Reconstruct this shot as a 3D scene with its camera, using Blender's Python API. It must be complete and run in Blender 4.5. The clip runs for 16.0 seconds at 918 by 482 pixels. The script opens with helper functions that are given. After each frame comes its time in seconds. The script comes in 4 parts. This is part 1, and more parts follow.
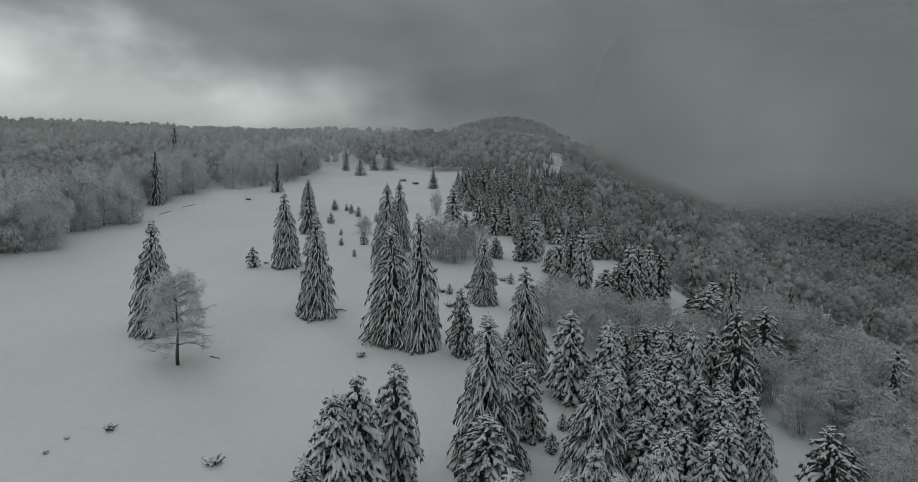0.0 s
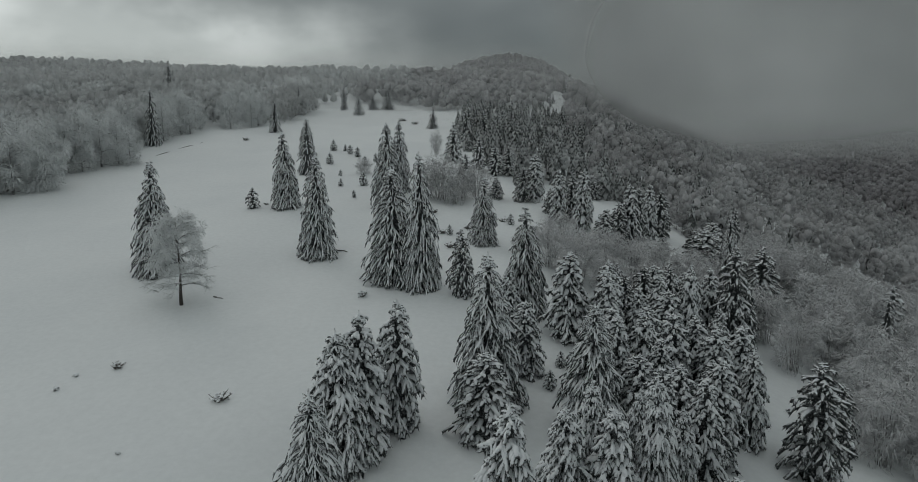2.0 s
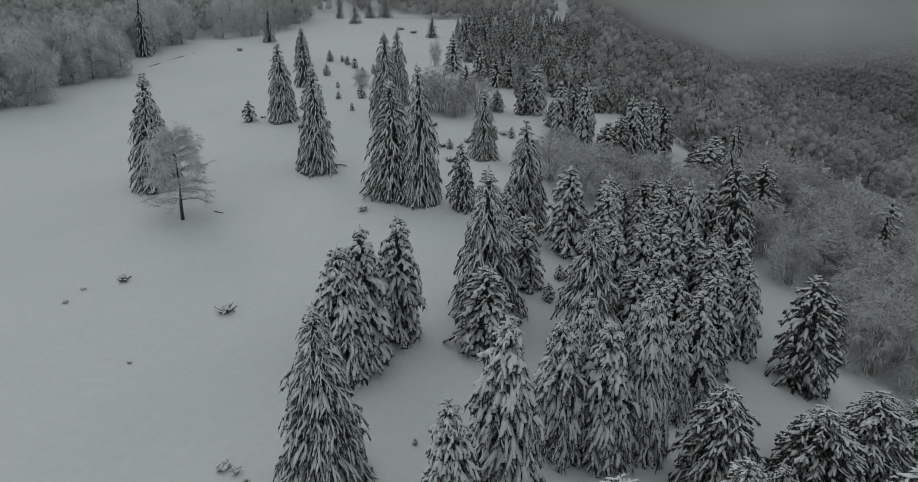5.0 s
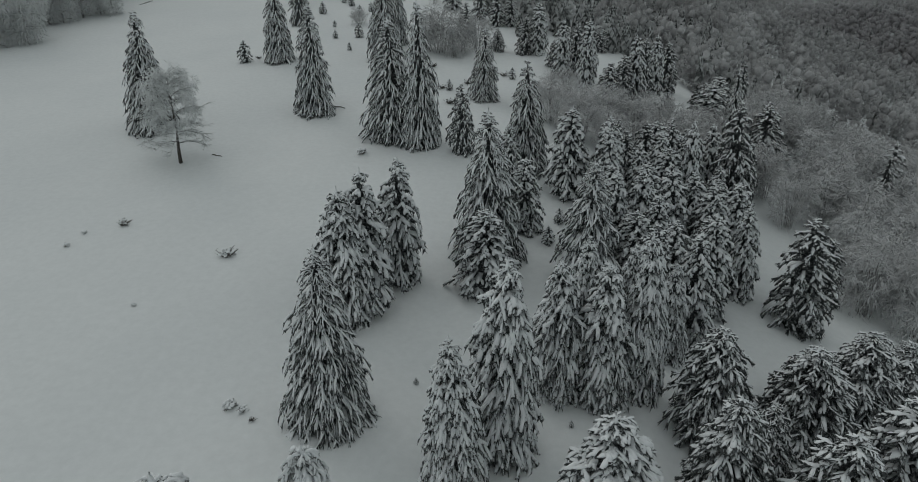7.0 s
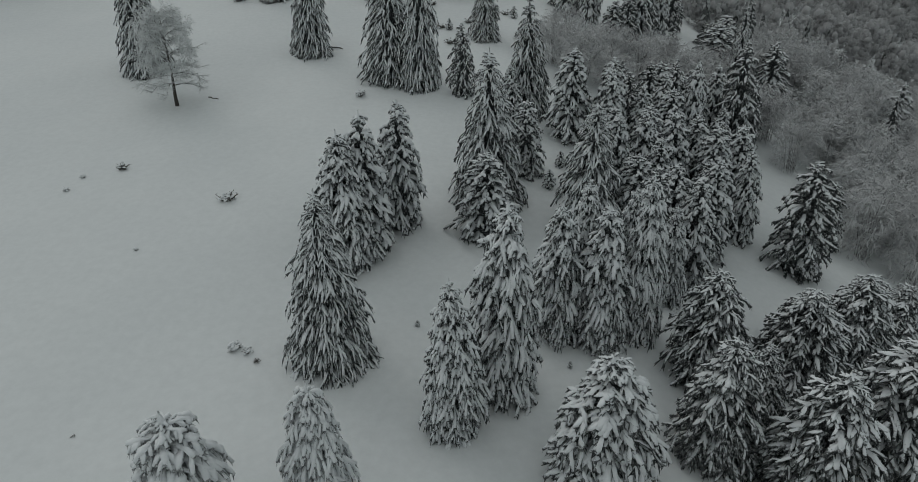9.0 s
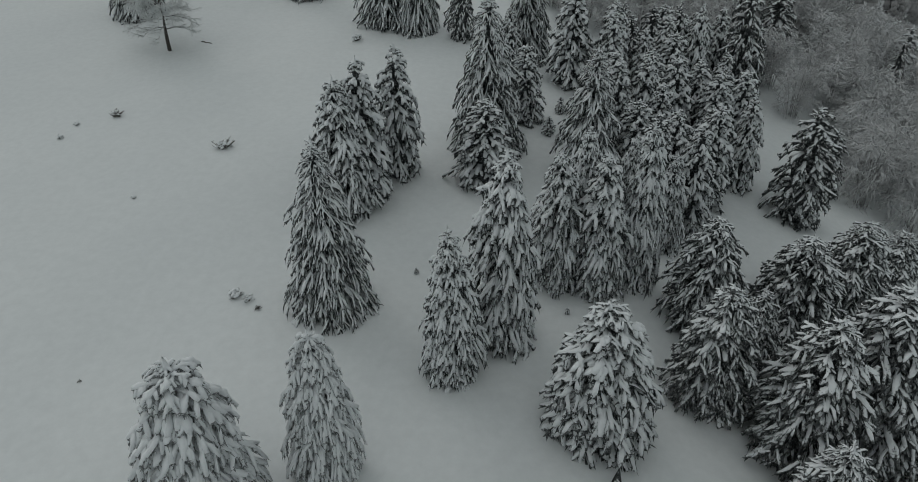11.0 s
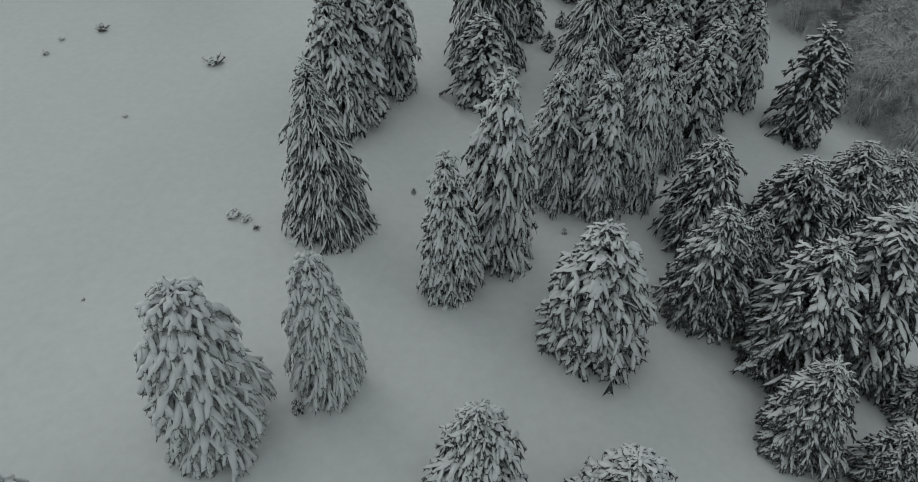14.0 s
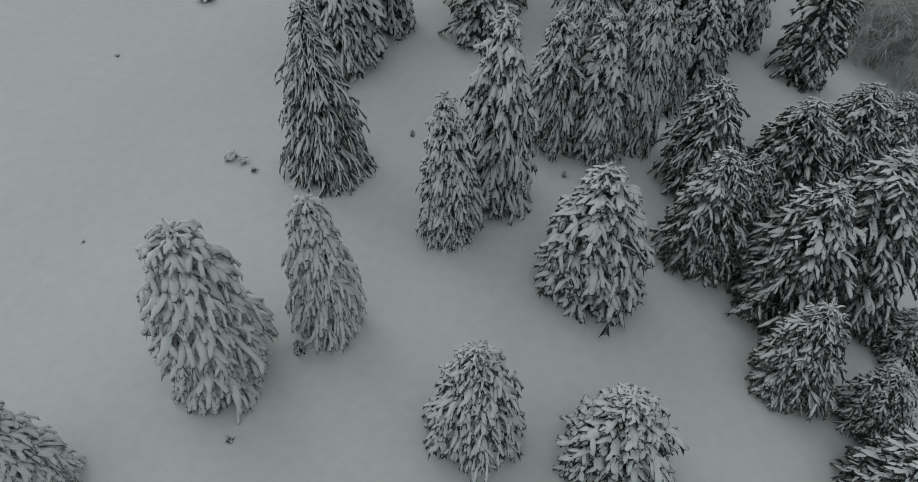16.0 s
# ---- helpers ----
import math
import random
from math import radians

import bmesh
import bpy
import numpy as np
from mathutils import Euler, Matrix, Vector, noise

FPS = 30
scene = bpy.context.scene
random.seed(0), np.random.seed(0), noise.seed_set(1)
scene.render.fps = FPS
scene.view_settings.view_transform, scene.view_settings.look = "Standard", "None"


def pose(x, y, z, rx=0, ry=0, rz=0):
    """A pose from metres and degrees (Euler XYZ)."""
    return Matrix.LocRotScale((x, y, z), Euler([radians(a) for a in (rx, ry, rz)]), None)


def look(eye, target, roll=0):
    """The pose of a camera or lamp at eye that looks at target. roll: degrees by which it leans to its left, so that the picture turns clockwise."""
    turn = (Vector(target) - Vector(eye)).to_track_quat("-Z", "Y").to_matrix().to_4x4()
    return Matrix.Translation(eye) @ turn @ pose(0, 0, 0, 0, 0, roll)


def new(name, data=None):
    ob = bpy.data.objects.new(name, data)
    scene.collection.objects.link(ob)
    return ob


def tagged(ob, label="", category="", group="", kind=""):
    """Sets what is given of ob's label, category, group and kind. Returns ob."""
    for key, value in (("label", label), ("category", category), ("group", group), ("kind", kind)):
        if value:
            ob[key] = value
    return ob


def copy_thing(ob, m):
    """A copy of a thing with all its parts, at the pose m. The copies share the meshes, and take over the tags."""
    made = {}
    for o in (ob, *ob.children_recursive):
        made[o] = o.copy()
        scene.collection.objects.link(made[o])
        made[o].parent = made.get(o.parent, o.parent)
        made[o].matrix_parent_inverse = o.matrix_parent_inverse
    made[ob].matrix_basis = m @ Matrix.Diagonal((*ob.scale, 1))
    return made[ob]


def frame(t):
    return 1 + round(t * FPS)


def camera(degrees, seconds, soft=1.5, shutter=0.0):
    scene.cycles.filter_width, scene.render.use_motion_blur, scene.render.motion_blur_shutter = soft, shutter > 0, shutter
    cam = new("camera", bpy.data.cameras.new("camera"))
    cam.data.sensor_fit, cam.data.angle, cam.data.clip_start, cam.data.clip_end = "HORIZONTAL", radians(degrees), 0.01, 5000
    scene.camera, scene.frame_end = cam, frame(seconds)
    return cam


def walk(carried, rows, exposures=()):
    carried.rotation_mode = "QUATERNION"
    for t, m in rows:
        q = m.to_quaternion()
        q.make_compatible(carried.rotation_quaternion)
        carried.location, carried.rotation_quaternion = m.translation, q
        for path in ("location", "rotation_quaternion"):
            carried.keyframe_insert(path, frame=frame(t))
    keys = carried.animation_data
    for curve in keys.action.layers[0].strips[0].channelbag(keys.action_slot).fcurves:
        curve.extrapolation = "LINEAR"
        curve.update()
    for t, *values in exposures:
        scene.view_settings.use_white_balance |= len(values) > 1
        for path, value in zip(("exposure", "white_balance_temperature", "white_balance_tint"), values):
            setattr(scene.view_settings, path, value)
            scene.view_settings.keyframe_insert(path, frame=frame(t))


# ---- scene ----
cam = camera(70.57, 16.0, soft=0.65)
PATH = [
    (0.0, pose(0, 0, 30, 86.00, 0.00, 0.00)),
    (0.5, pose(0, 0, 30, 84.95, 0.00, 0.02)),
    (1.0, pose(0, 0, 30, 83.64, 0.03, 0.02)),
    (1.5, pose(0, 0, 30, 82.26, 0.07, -0.00)),
    (2.0, pose(0, 0, 30, 80.78, 0.09, -0.01)),
    (2.5, pose(0, 0, 30, 79.50, 0.12, -0.02)),
    (3.0, pose(0, 0, 30, 78.18, 0.14, -0.01)),
    (3.5, pose(0, 0, 30, 76.98, 0.13, -0.00)),
    (4.0, pose(0, 0, 30, 75.70, 0.16, -0.00)),
    (6.5, pose(0, 0, 30, 69.53, 0.16, -0.02)),
    (7.0, pose(0, 0, 30, 68.23, 0.21, -0.03)),
    (7.5, pose(0, 0, 30, 67.02, 0.24, -0.02)),
    (8.0, pose(0, 0, 30, 65.72, 0.27, -0.03)),
    (8.5, pose(0, 0, 30, 64.53, 0.30, -0.04)),
    (9.0, pose(0, 0, 30, 63.28, 0.31, -0.03)),
    (11.5, pose(0, 0, 30, 57.52, 0.30, -0.22)),
    (12.0, pose(0, 0, 30, 56.37, 0.26, -0.28)),
    (12.5, pose(0, 0, 30, 55.32, 0.24, -0.34)),
    (13.0, pose(0, 0, 30, 54.14, 0.24, -0.35)),
    (13.5, pose(0, 0, 30, 52.97, 0.25, -0.37)),
    (14.0, pose(0, 0, 30, 51.60, 0.25, -0.38)),
    (14.5, pose(0, 0, 30, 50.26, 0.34, -0.46)),
    (15.0, pose(0, 0, 30, 48.83, 0.23, -0.40)),
    (15.5, pose(0, 0, 30, 47.65, 0.20, -0.39)),
    (16.0, pose(0, 0, 30, 46.58, 0.10, -0.36)),
]
walk(cam, PATH)

# ---- sky, sun ----
SUN_EL, SUN_AZ = radians(38), radians(-40)
world = bpy.data.worlds.new("overcast_sky")
scene.world = world
world.use_nodes = True
wt = world.node_tree
wt.nodes.clear()


def wnode(kind, **values):
    n = wt.nodes.new(kind)
    for key, value in values.items():
        n.inputs[key].default_value = value
    return n


def wmath(op, a, b=0.0, c=None, clamp=False):
    n = wt.nodes.new("ShaderNodeMath")
    n.operation, n.use_clamp = op, clamp
    for i, v in enumerate((a, b) if c is None else (a, b, c)):
        if isinstance(v, (int, float)):
            n.inputs[i].default_value = v
        else:
            wt.links.new(v, n.inputs[i])
    return n.outputs[0]


def wsmooth(v, lo, hi):
    n = wt.nodes.new("ShaderNodeMapRange")
    n.interpolation_type = "SMOOTHSTEP"
    n.inputs["From Min"].default_value, n.inputs["From Max"].default_value = lo, hi
    wt.links.new(v, n.inputs["Value"])
    return n.outputs["Result"]


def wmix(fac, a, b):
    n = wt.nodes.new("ShaderNodeMix")
    n.data_type = "RGBA"
    if isinstance(fac, (int, float)):
        n.inputs["Factor"].default_value = fac
    else:
        wt.links.new(fac, n.inputs["Factor"])
    for key, v in (("A", a), ("B", b)):
        sock = [i for i in n.inputs if i.name == key and i.type == "RGBA"][0]
        if isinstance(v, tuple):
            sock.default_value = (*v, 1)
        else:
            wt.links.new(v, sock)
    return [o for o in n.outputs if o.type == "RGBA"][0]


coord = wt.nodes.new("ShaderNodeTexCoord").outputs["Generated"]
sep = wt.nodes.new("ShaderNodeSeparateXYZ")
wt.links.new(coord, sep.inputs[0])
dx, dy, dz = sep.outputs
flat_dist = wmath("MAXIMUM", wmath("SQRT", wmath("ADD", wmath("MULTIPLY", dx, dx), wmath("MULTIPLY", dy, dy))), 0.02)
rise = wmath("DIVIDE", dz, flat_dist)


def wnoise(scale, detail, rough, stretch):
    m = wt.nodes.new("ShaderNodeMapping")
    m.inputs["Scale"].default_value = stretch
    wt.links.new(coord, m.inputs["Vector"])
    n = wnode("ShaderNodeTexNoise", Scale=scale, Detail=detail, Roughness=rough)
    wt.links.new(m.outputs[0], n.inputs["Vector"])
    return n.outputs["Fac"]


big = wnoise(2.4, 3.0, 0.5, (1, 1, 2.0))
fine = wnoise(5.0, 4.0, 0.5, (1, 1, 1.7))
# the cloud deck: grey low down, lighter overhead as under any overcast
deck_low = wmix(wsmooth(big, 0.30, 0.72), (0.118, 0.135, 0.135), (0.215, 0.238, 0.234))
deck = wmix(wsmooth(dz, 0.30, 0.85), deck_low, (0.420, 0.452, 0.450))
# the break in the deck, low over the hills on the left
line = wmath("SUBTRACT", wmath("MULTIPLY_ADD", dx, -0.24, 0.118), rise)
line = wmath("ADD", line, wmath("MULTIPLY_ADD", fine, 0.16, -0.08))
gap = wmath("MULTIPLY", wsmooth(line, -0.05, 0.07), wsmooth(dx, 0.16, -0.48))
gap_tone = wmix(wsmooth(fine, 0.35, 0.68), (0.43, 0.468, 0.457), (0.68, 0.725, 0.71))
cloud = wmix(gap, deck, gap_tone)
sky = wt.nodes.new("ShaderNodeTexSky")
sky.sky_type, sky.sun_disc = "NISHITA", False
sky.sun_elevation, sky.sun_rotation = SUN_EL, SUN_AZ
soft_sky = wmix(1.0, (0, 0, 0), sky.outputs[0])
back_sky = wnode("ShaderNodeBackground", Strength=0.06)
wt.links.new(soft_sky, back_sky.inputs["Color"])
back_cloud = wnode("ShaderNodeBackground", Strength=1.0)
wt.links.new(cloud, back_cloud.inputs["Color"])
mix_sky = wnode("ShaderNodeMixShader", Fac=0.94)
wt.links.new(back_sky.outputs[0], mix_sky.inputs[1])
wt.links.new(back_cloud.outputs[0], mix_sky.inputs[2])
world_out = wt.nodes.new("ShaderNodeOutputWorld")
wt.links.new(mix_sky.outputs[0], world_out.inputs["Surface"])

sun = new("sun", bpy.data.lights.new("sun", "SUN"))
sun.data.energy, sun.data.angle, sun.data.color = 0.30, radians(40), (1.0, 0.985, 0.96)
sun.matrix_world = look((0, 0, 0), (math.sin(-SUN_AZ) * math.cos(SUN_EL), -math.cos(SUN_AZ) * math.cos(SUN_EL), -math.sin(SUN_EL)))


# ---- materials ----
def material(name, rough=0.9):
    m = bpy.data.materials.new(name)
    m.use_nodes = True
    b = m.node_tree.nodes["Principled BSDF"]
    b.inputs["Roughness"].default_value = rough
    b.inputs["Specular IOR Level"].default_value = 0.15
    return m, m.node_tree, b


def noise_of(t, scale, detail=4.0, rough=0.6, space="Object"):
    c = t.nodes.new("ShaderNodeTexCoord")
    n = t.nodes.new("ShaderNodeTexNoise")
    n.inputs["Scale"].default_value, n.inputs["Detail"].default_value, n.inputs["Roughness"].default_value = scale, detail, rough
    if space == "World":
        g = t.nodes.new("ShaderNodeNewGeometry")
        t.links.new(g.outputs["Position"], n.inputs["Vector"])
    else:
        t.links.new(c.outputs["Object"], n.inputs["Vector"])
    return n.outputs["Fac"]


def ramp(t, fac, stops):
    r = t.nodes.new("ShaderNodeValToRGB")
    while len(r.color_ramp.elements) < len(stops):
        r.color_ramp.elements.new(0.5)
    for e, (p, c) in zip(r.color_ramp.elements, stops):
        e.position, e.color = p, (*c, 1)
    t.links.new(fac, r.inputs[0])
    return r.outputs[0]


def blend(t, fac, a, b, mode="MIX"):
    n = t.nodes.new("ShaderNodeMix")
    n.data_type, n.blend_type = "RGBA", mode
    if isinstance(fac, float):
        n.inputs["Factor"].default_value = fac
    else:
        t.links.new(fac, n.inputs["Factor"])
    for key, v in (("A", a), ("B", b)):
        sock = [i for i in n.inputs if i.name == key and i.type == "RGBA"][0]
        if isinstance(v, tuple):
            sock.default_value = (*v, 1)
        else:
            t.links.new(v, sock)
    return [o for o in n.outputs if o.type == "RGBA"][0]


def relief(t, b, fac, strength, distance):
    n = t.nodes.new("ShaderNodeBump")
    n.inputs["Strength"].default_value, n.inputs["Distance"].default_value = strength, distance
    t.links.new(fac, n.inputs["Height"])
    t.links.new(n.outputs[0], b.inputs["Normal"])


def surface(name, stops, scale, rough=0.9, second=None, bump=(0.5, 0.05), space="Object", vary=0.0):
    """A noisy surface: a ramp over fine noise, a second coarser layer, and relief."""
    m, t, b = material(name, rough)
    fac = noise_of(t, scale, 5.0, 0.65, space)
    colour = ramp(t, fac, stops)
    if second:
        coarse = noise_of(t, second[0], 3.0, 0.5, space)
        colour = blend(t, ramp(t, coarse, [(0.35, (0, 0, 0)), (0.65, (1, 1, 1))]), colour, blend(t, 1.0, colour, second[1], "MULTIPLY"))
    if vary:
        info = t.nodes.new("ShaderNodeObjectInfo")
        tone = ramp(t, info.outputs["Random"], [(0.0, (1 - vary,) * 3), (1.0, (1.0, 1.0, 1.0))])
        colour = blend(t, 1.0, colour, tone, "MULTIPLY")
    t.links.new(colour, b.inputs["Base Color"])
    relief(t, b, fac, *bump)
    return m


SNOW = surface("settled_snow", [(0.3, (0.78, 0.80, 0.80)), (0.7, (0.84, 0.86, 0.86))], 1.6, 0.75, (0.06, (0.95, 0.955, 0.96)), (0.25, 0.06), "World")


def snow_on_needles(name, scale, low, high):
    """Lumpy snow with a ragged edge: it lies on what faces up, needle tufts show on what faces down."""
    m, t, b = material(name, 0.85)
    fac = noise_of(t, scale, 5.0, 0.7)
    g = t.nodes.new("ShaderNodeNewGeometry")
    sp = t.nodes.new("ShaderNodeSeparateXYZ")
    t.links.new(g.outputs["Normal"], sp.inputs[0])
    k = t.nodes.new("ShaderNodeMath")
    k.operation = "MULTIPLY_ADD"
    t.links.new(fac, k.inputs[0])
    k.inputs[1].default_value = 3.4
    t.links.new(sp.outputs["Z"], k.inputs[2])
    mr = t.nodes.new("ShaderNodeMapRange")
    mr.interpolation_type = "SMOOTHSTEP"
    mr.inputs["From Min"].default_value, mr.inputs["From Max"].default_value = low, high
    t.links.new(k.outputs[0], mr.inputs["Value"])
    needle = ramp(t, noise_of(t, 9.0, 4.0, 0.7), [(0.36, (0.035, 0.039, 0.037)), (0.66, (0.30, 0.31, 0.31))])
    white = ramp(t, noise_of(t, 1.6, 3.0, 0.5), [(0.35, (0.88, 0.90, 0.915)), (0.6, (0.93, 0.95, 0.96))])
    t.links.new(blend(t, mr.outputs[0], needle, white), b.inputs["Base Color"])
    relief(t, b, fac, 0.7, 0.06)
    return m


BOUGH_SNOW = snow_on_needles("snow_on_boughs", 5.5, 1.14, 1.66)
HEAVY_SNOW = snow_on_needles("thick_snow_on_boughs", 6.0, 0.80, 1.40)
# less snow, and shade on the right-hand firs put into the darker colour
THIN_SNOW = snow_on_needles("thin_snow_on_boughs", 6.0, 1.58, 2.08)
NEEDLES = surface("dark_needles", [(0.38, (0.022, 0.025, 0.026)), (0.53, (0.09, 0.095, 0.097)), (0.67, (0.45, 0.465, 0.47))], 6.0, 0.9, (0.8, (0.75, 0.77, 0.75)), (0.8, 0.05), "Object", 0.3)
FROSTED_NEEDLES = surface("frosted_needles", [(0.34, (0.08, 0.086, 0.086)), (0.48, (0.30, 0.31, 0.312)), (0.62, (0.68, 0.70, 0.70))], 6.0, 0.9, None, (0.8, 0.05), "Object", 0.2)
BARK = surface("grey_bark", [(0.3, (0.055, 0.048, 0.042)), (0.7, (0.13, 0.12, 0.11))], 9.0, 0.95, None, (0.9, 0.03))
FROST = surface("frosted_twigs", [(0.3, (0.72, 0.735, 0.735)), (0.7, (0.88, 0.90, 0.90))], 1.4, 0.9, (0.25, (0.85, 0.85, 0.85)), (0.3, 0.02), "World")
DULL_FROST = surface("thinly_frosted_twigs", [(0.3, (0.54, 0.545, 0.55)), (0.7, (0.78, 0.785, 0.79))], 0.9, 0.9, (0.2, (0.80, 0.79, 0.79)), (0.3, 0.02), "World")
RIME = surface("rimed_limbs", [(0.4, (0.16, 0.155, 0.15)), (0.55, (0.50, 0.51, 0.51)), (0.7, (0.72, 0.74, 0.74))], 1.8, 0.9, None, (0.5, 0.03))
TWIG = surface("bare_twigs", [(0.3, (0.07, 0.062, 0.056)), (0.7, (0.20, 0.19, 0.18))], 3.0, 0.95, None, (0.3, 0.02))


def wood_stuff(name, dark, light, scale, grain=1.1, dip=0.5, through_share=0.45):
    """Far woods: fine frosty grain, a tone for each crown, a slow drift over the hillside, and rough relief."""
    m, t, b = material(name, 0.95)
    g = t.nodes.new("ShaderNodeNewGeometry")
    fine_grain = noise_of(t, grain, 5.0, 0.7, "World")
    colour = ramp(t, fine_grain, [(0.36, dark), (0.60, light)])
    colour = blend(t, 1.0, colour, ramp(t, g.outputs["Random Per Island"], [(0.0, (0.88,) * 3), (1.0, (1, 1, 1))]), "MULTIPLY")
    slow = noise_of(t, scale, 3.0, 0.55, "World")
    colour = blend(t, 1.0, colour, ramp(t, slow, [(0.35, (0.76, 0.75, 0.75)), (0.65, (1, 1, 1))]), "MULTIPLY")
    crown = noise_of(t, 0.14, 2.0, 0.5, "World")
    colour = blend(t, 1.0, colour, ramp(t, crown, [(0.34, (dip,) * 3), (0.62, (1, 1, 1))]), "MULTIPLY")
    t.links.new(colour, b.inputs["Base Color"])
    # thin sprays let some light through
    thin = t.nodes.new("ShaderNodeBsdfTranslucent")
    t.links.new(colour, thin.inputs["Color"])
    mix = t.nodes.new("ShaderNodeMixShader")
    mix.inputs[0].default_value = through_share
    t.links.new(b.outputs[0], mix.inputs[1])
    t.links.new(thin.outputs[0], mix.inputs[2])
    t.links.new(mix.outputs[0], t.nodes["Material Output"].inputs["Surface"])
    return m


FAR_FROST = wood_stuff("far_frosted_crowns", (0.70, 0.72, 0.72), (0.91, 0.93, 0.93), 0.02, 0.8, 0.88)
SLOPE_FROST = wood_stuff("slope_frosted_crowns", (0.58, 0.58, 0.585), (0.84, 0.845, 0.85), 0.03, 0.8, 0.75)
FAR_BROWN = wood_stuff("far_brownish_crowns", (0.45, 0.44, 0.45), (0.68, 0.67, 0.685), 0.02, 0.8, 0.8)
SLOPE_BROWN = wood_stuff("slope_brownish_crowns", (0.52, 0.51, 0.52), (0.78, 0.775, 0.785), 0.03, 0.8, 0.75)
FAR_DARK = wood_stuff("far_needles", (0.06, 0.065, 0.064), (0.30, 0.315, 0.31), 0.05, 1.5, 0.7, 0.1)
FAR_SNOW = wood_stuff("far_bough_snow", (0.64, 0.66, 0.66), (0.86, 0.88, 0.88), 0.05, 1.1, 0.8)


# ---- ground ----
def soft(v, k):
    """A smooth max(v, 0)."""
    return k * np.logaddexp(0.0, np.asarray(v, dtype=float) / k)


def bump(x, y, cx, cy, rx, ry, h):
    return h * np.exp(-((x - cx) / rx) ** 2 - ((y - cy) / ry) ** 2)


def ground(x, y):
    """The height of the snow: a hillside that climbs ahead, a rib that falls off to the right, a gully and far hills."""
    x, y = np.asarray(x, dtype=float), np.asarray(y, dtype=float)
    s = soft(y - 34, 14)
    z = 0.2 * s / np.sqrt(1 + (s / 480) ** 2) - 0.06 * soft(-y, 12) / (1 + soft(-y, 12) / 400)
    edge = x - 20 - 0.10 * np.clip(y, 0, 700)
    fall = 0.40 * soft(edge, 14)
    fall = fall / np.sqrt(1 + (fall / 125) ** 2)
    z = z - fall
    z = z - 20 * np.exp(-((edge - 190) / 45) ** 2) * np.clip(y / 150, 0, 1)
    z = z + bump(x, y, 70, 900, 110, 160, 40) + bump(x, y, -420, 560, 190, 170, 13) + bump(x, y, -260, 1050, 170, 200, 46) + bump(x, y, 450, 800, 230, 200, 52)
    z = z - bump(x, y, -30, 330, 90, 80, 6)
    z = z + 0.35 * np.sin(x * 0.11 + 1.3) * np.sin(y * 0.09) + 0.12 * np.sin(x * 0.31 - y * 0.23) + 2.2 * np.sin(x * 0.013 + 2) * np.sin(y * 0.017 + 1)
    return z


class Geo:
    """Vertices and faces of one mesh."""

    def __init__(self):
        self.v, self.f = [], []

    def add(self, verts, faces):
        n = len(self.v)
        self.v += [tuple(p) for p in verts]
        self.f += [tuple(i + n for i in q) for q in faces]

    def tube(self, pts, radii, sides=5, flat=1.0, cap=True, uneven=None):
        """A tapered tube along pts; flat squeezes it in height; uneven, a random source, makes it lumpy."""
        pts = [Vector(p) for p in pts]
        ring, faces = [], []
        for i, (p, r) in enumerate(zip(pts, radii)):
            d = (pts[min(i + 1, len(pts) - 1)] - pts[max(i - 1, 0)]).normalized()
            side = d.cross(Vector((0, 0, 1)))
            side = side.normalized() if side.length > 1e-3 else Vector((1, 0, 0))
            up = side.cross(d)
            for k in range(sides):
                a = 2 * math.pi * (k + 0.5 * (i % 2)) / sides if uneven else 2 * math.pi * k / sides
                q = r * uneven.uniform(0.78, 1.22) if uneven else r
                ring.append(p + side * (q * math.cos(a)) + up * (q * flat * math.sin(a)))
        for i in range(len(pts) - 1):
            for k in range(sides):
                k2 = (k + 1) % sides
                faces.append((i * sides + k, i * sides + k2, (i + 1) * sides + k2, (i + 1) * sides + k))
        if cap:
            if cap != "tip":
                faces.append(tuple(range(sides - 1, -1, -1)))
            faces.append(tuple((len(pts) - 1) * sides + k for k in range(sides)))
        self.add(ring, faces)

    def mesh(self, name, mat, smooth=True):
        me = bpy.data.meshes.new(name)
        me.from_pydata(self.v, [], self.f)
        me.materials.append(mat)
        if smooth:
            me.polygons.foreach_set("use_smooth", [True] * len(me.polygons))
        me.update()
        return me


def part(name, geo, mat, parent, label="", smooth=True):
    ob = new(name, geo.mesh(name, mat, smooth))
    ob.parent = parent
    if label:
        tagged(ob, label)
    return ob


def stretch(n, lo, hi, fine_at, power):
    u = np.linspace(-1, 1, n)
    s = np.sign(u) * np.abs(u) ** power
    return np.where(s < 0, fine_at + s * (fine_at - lo), fine_at + s * (hi - fine_at))


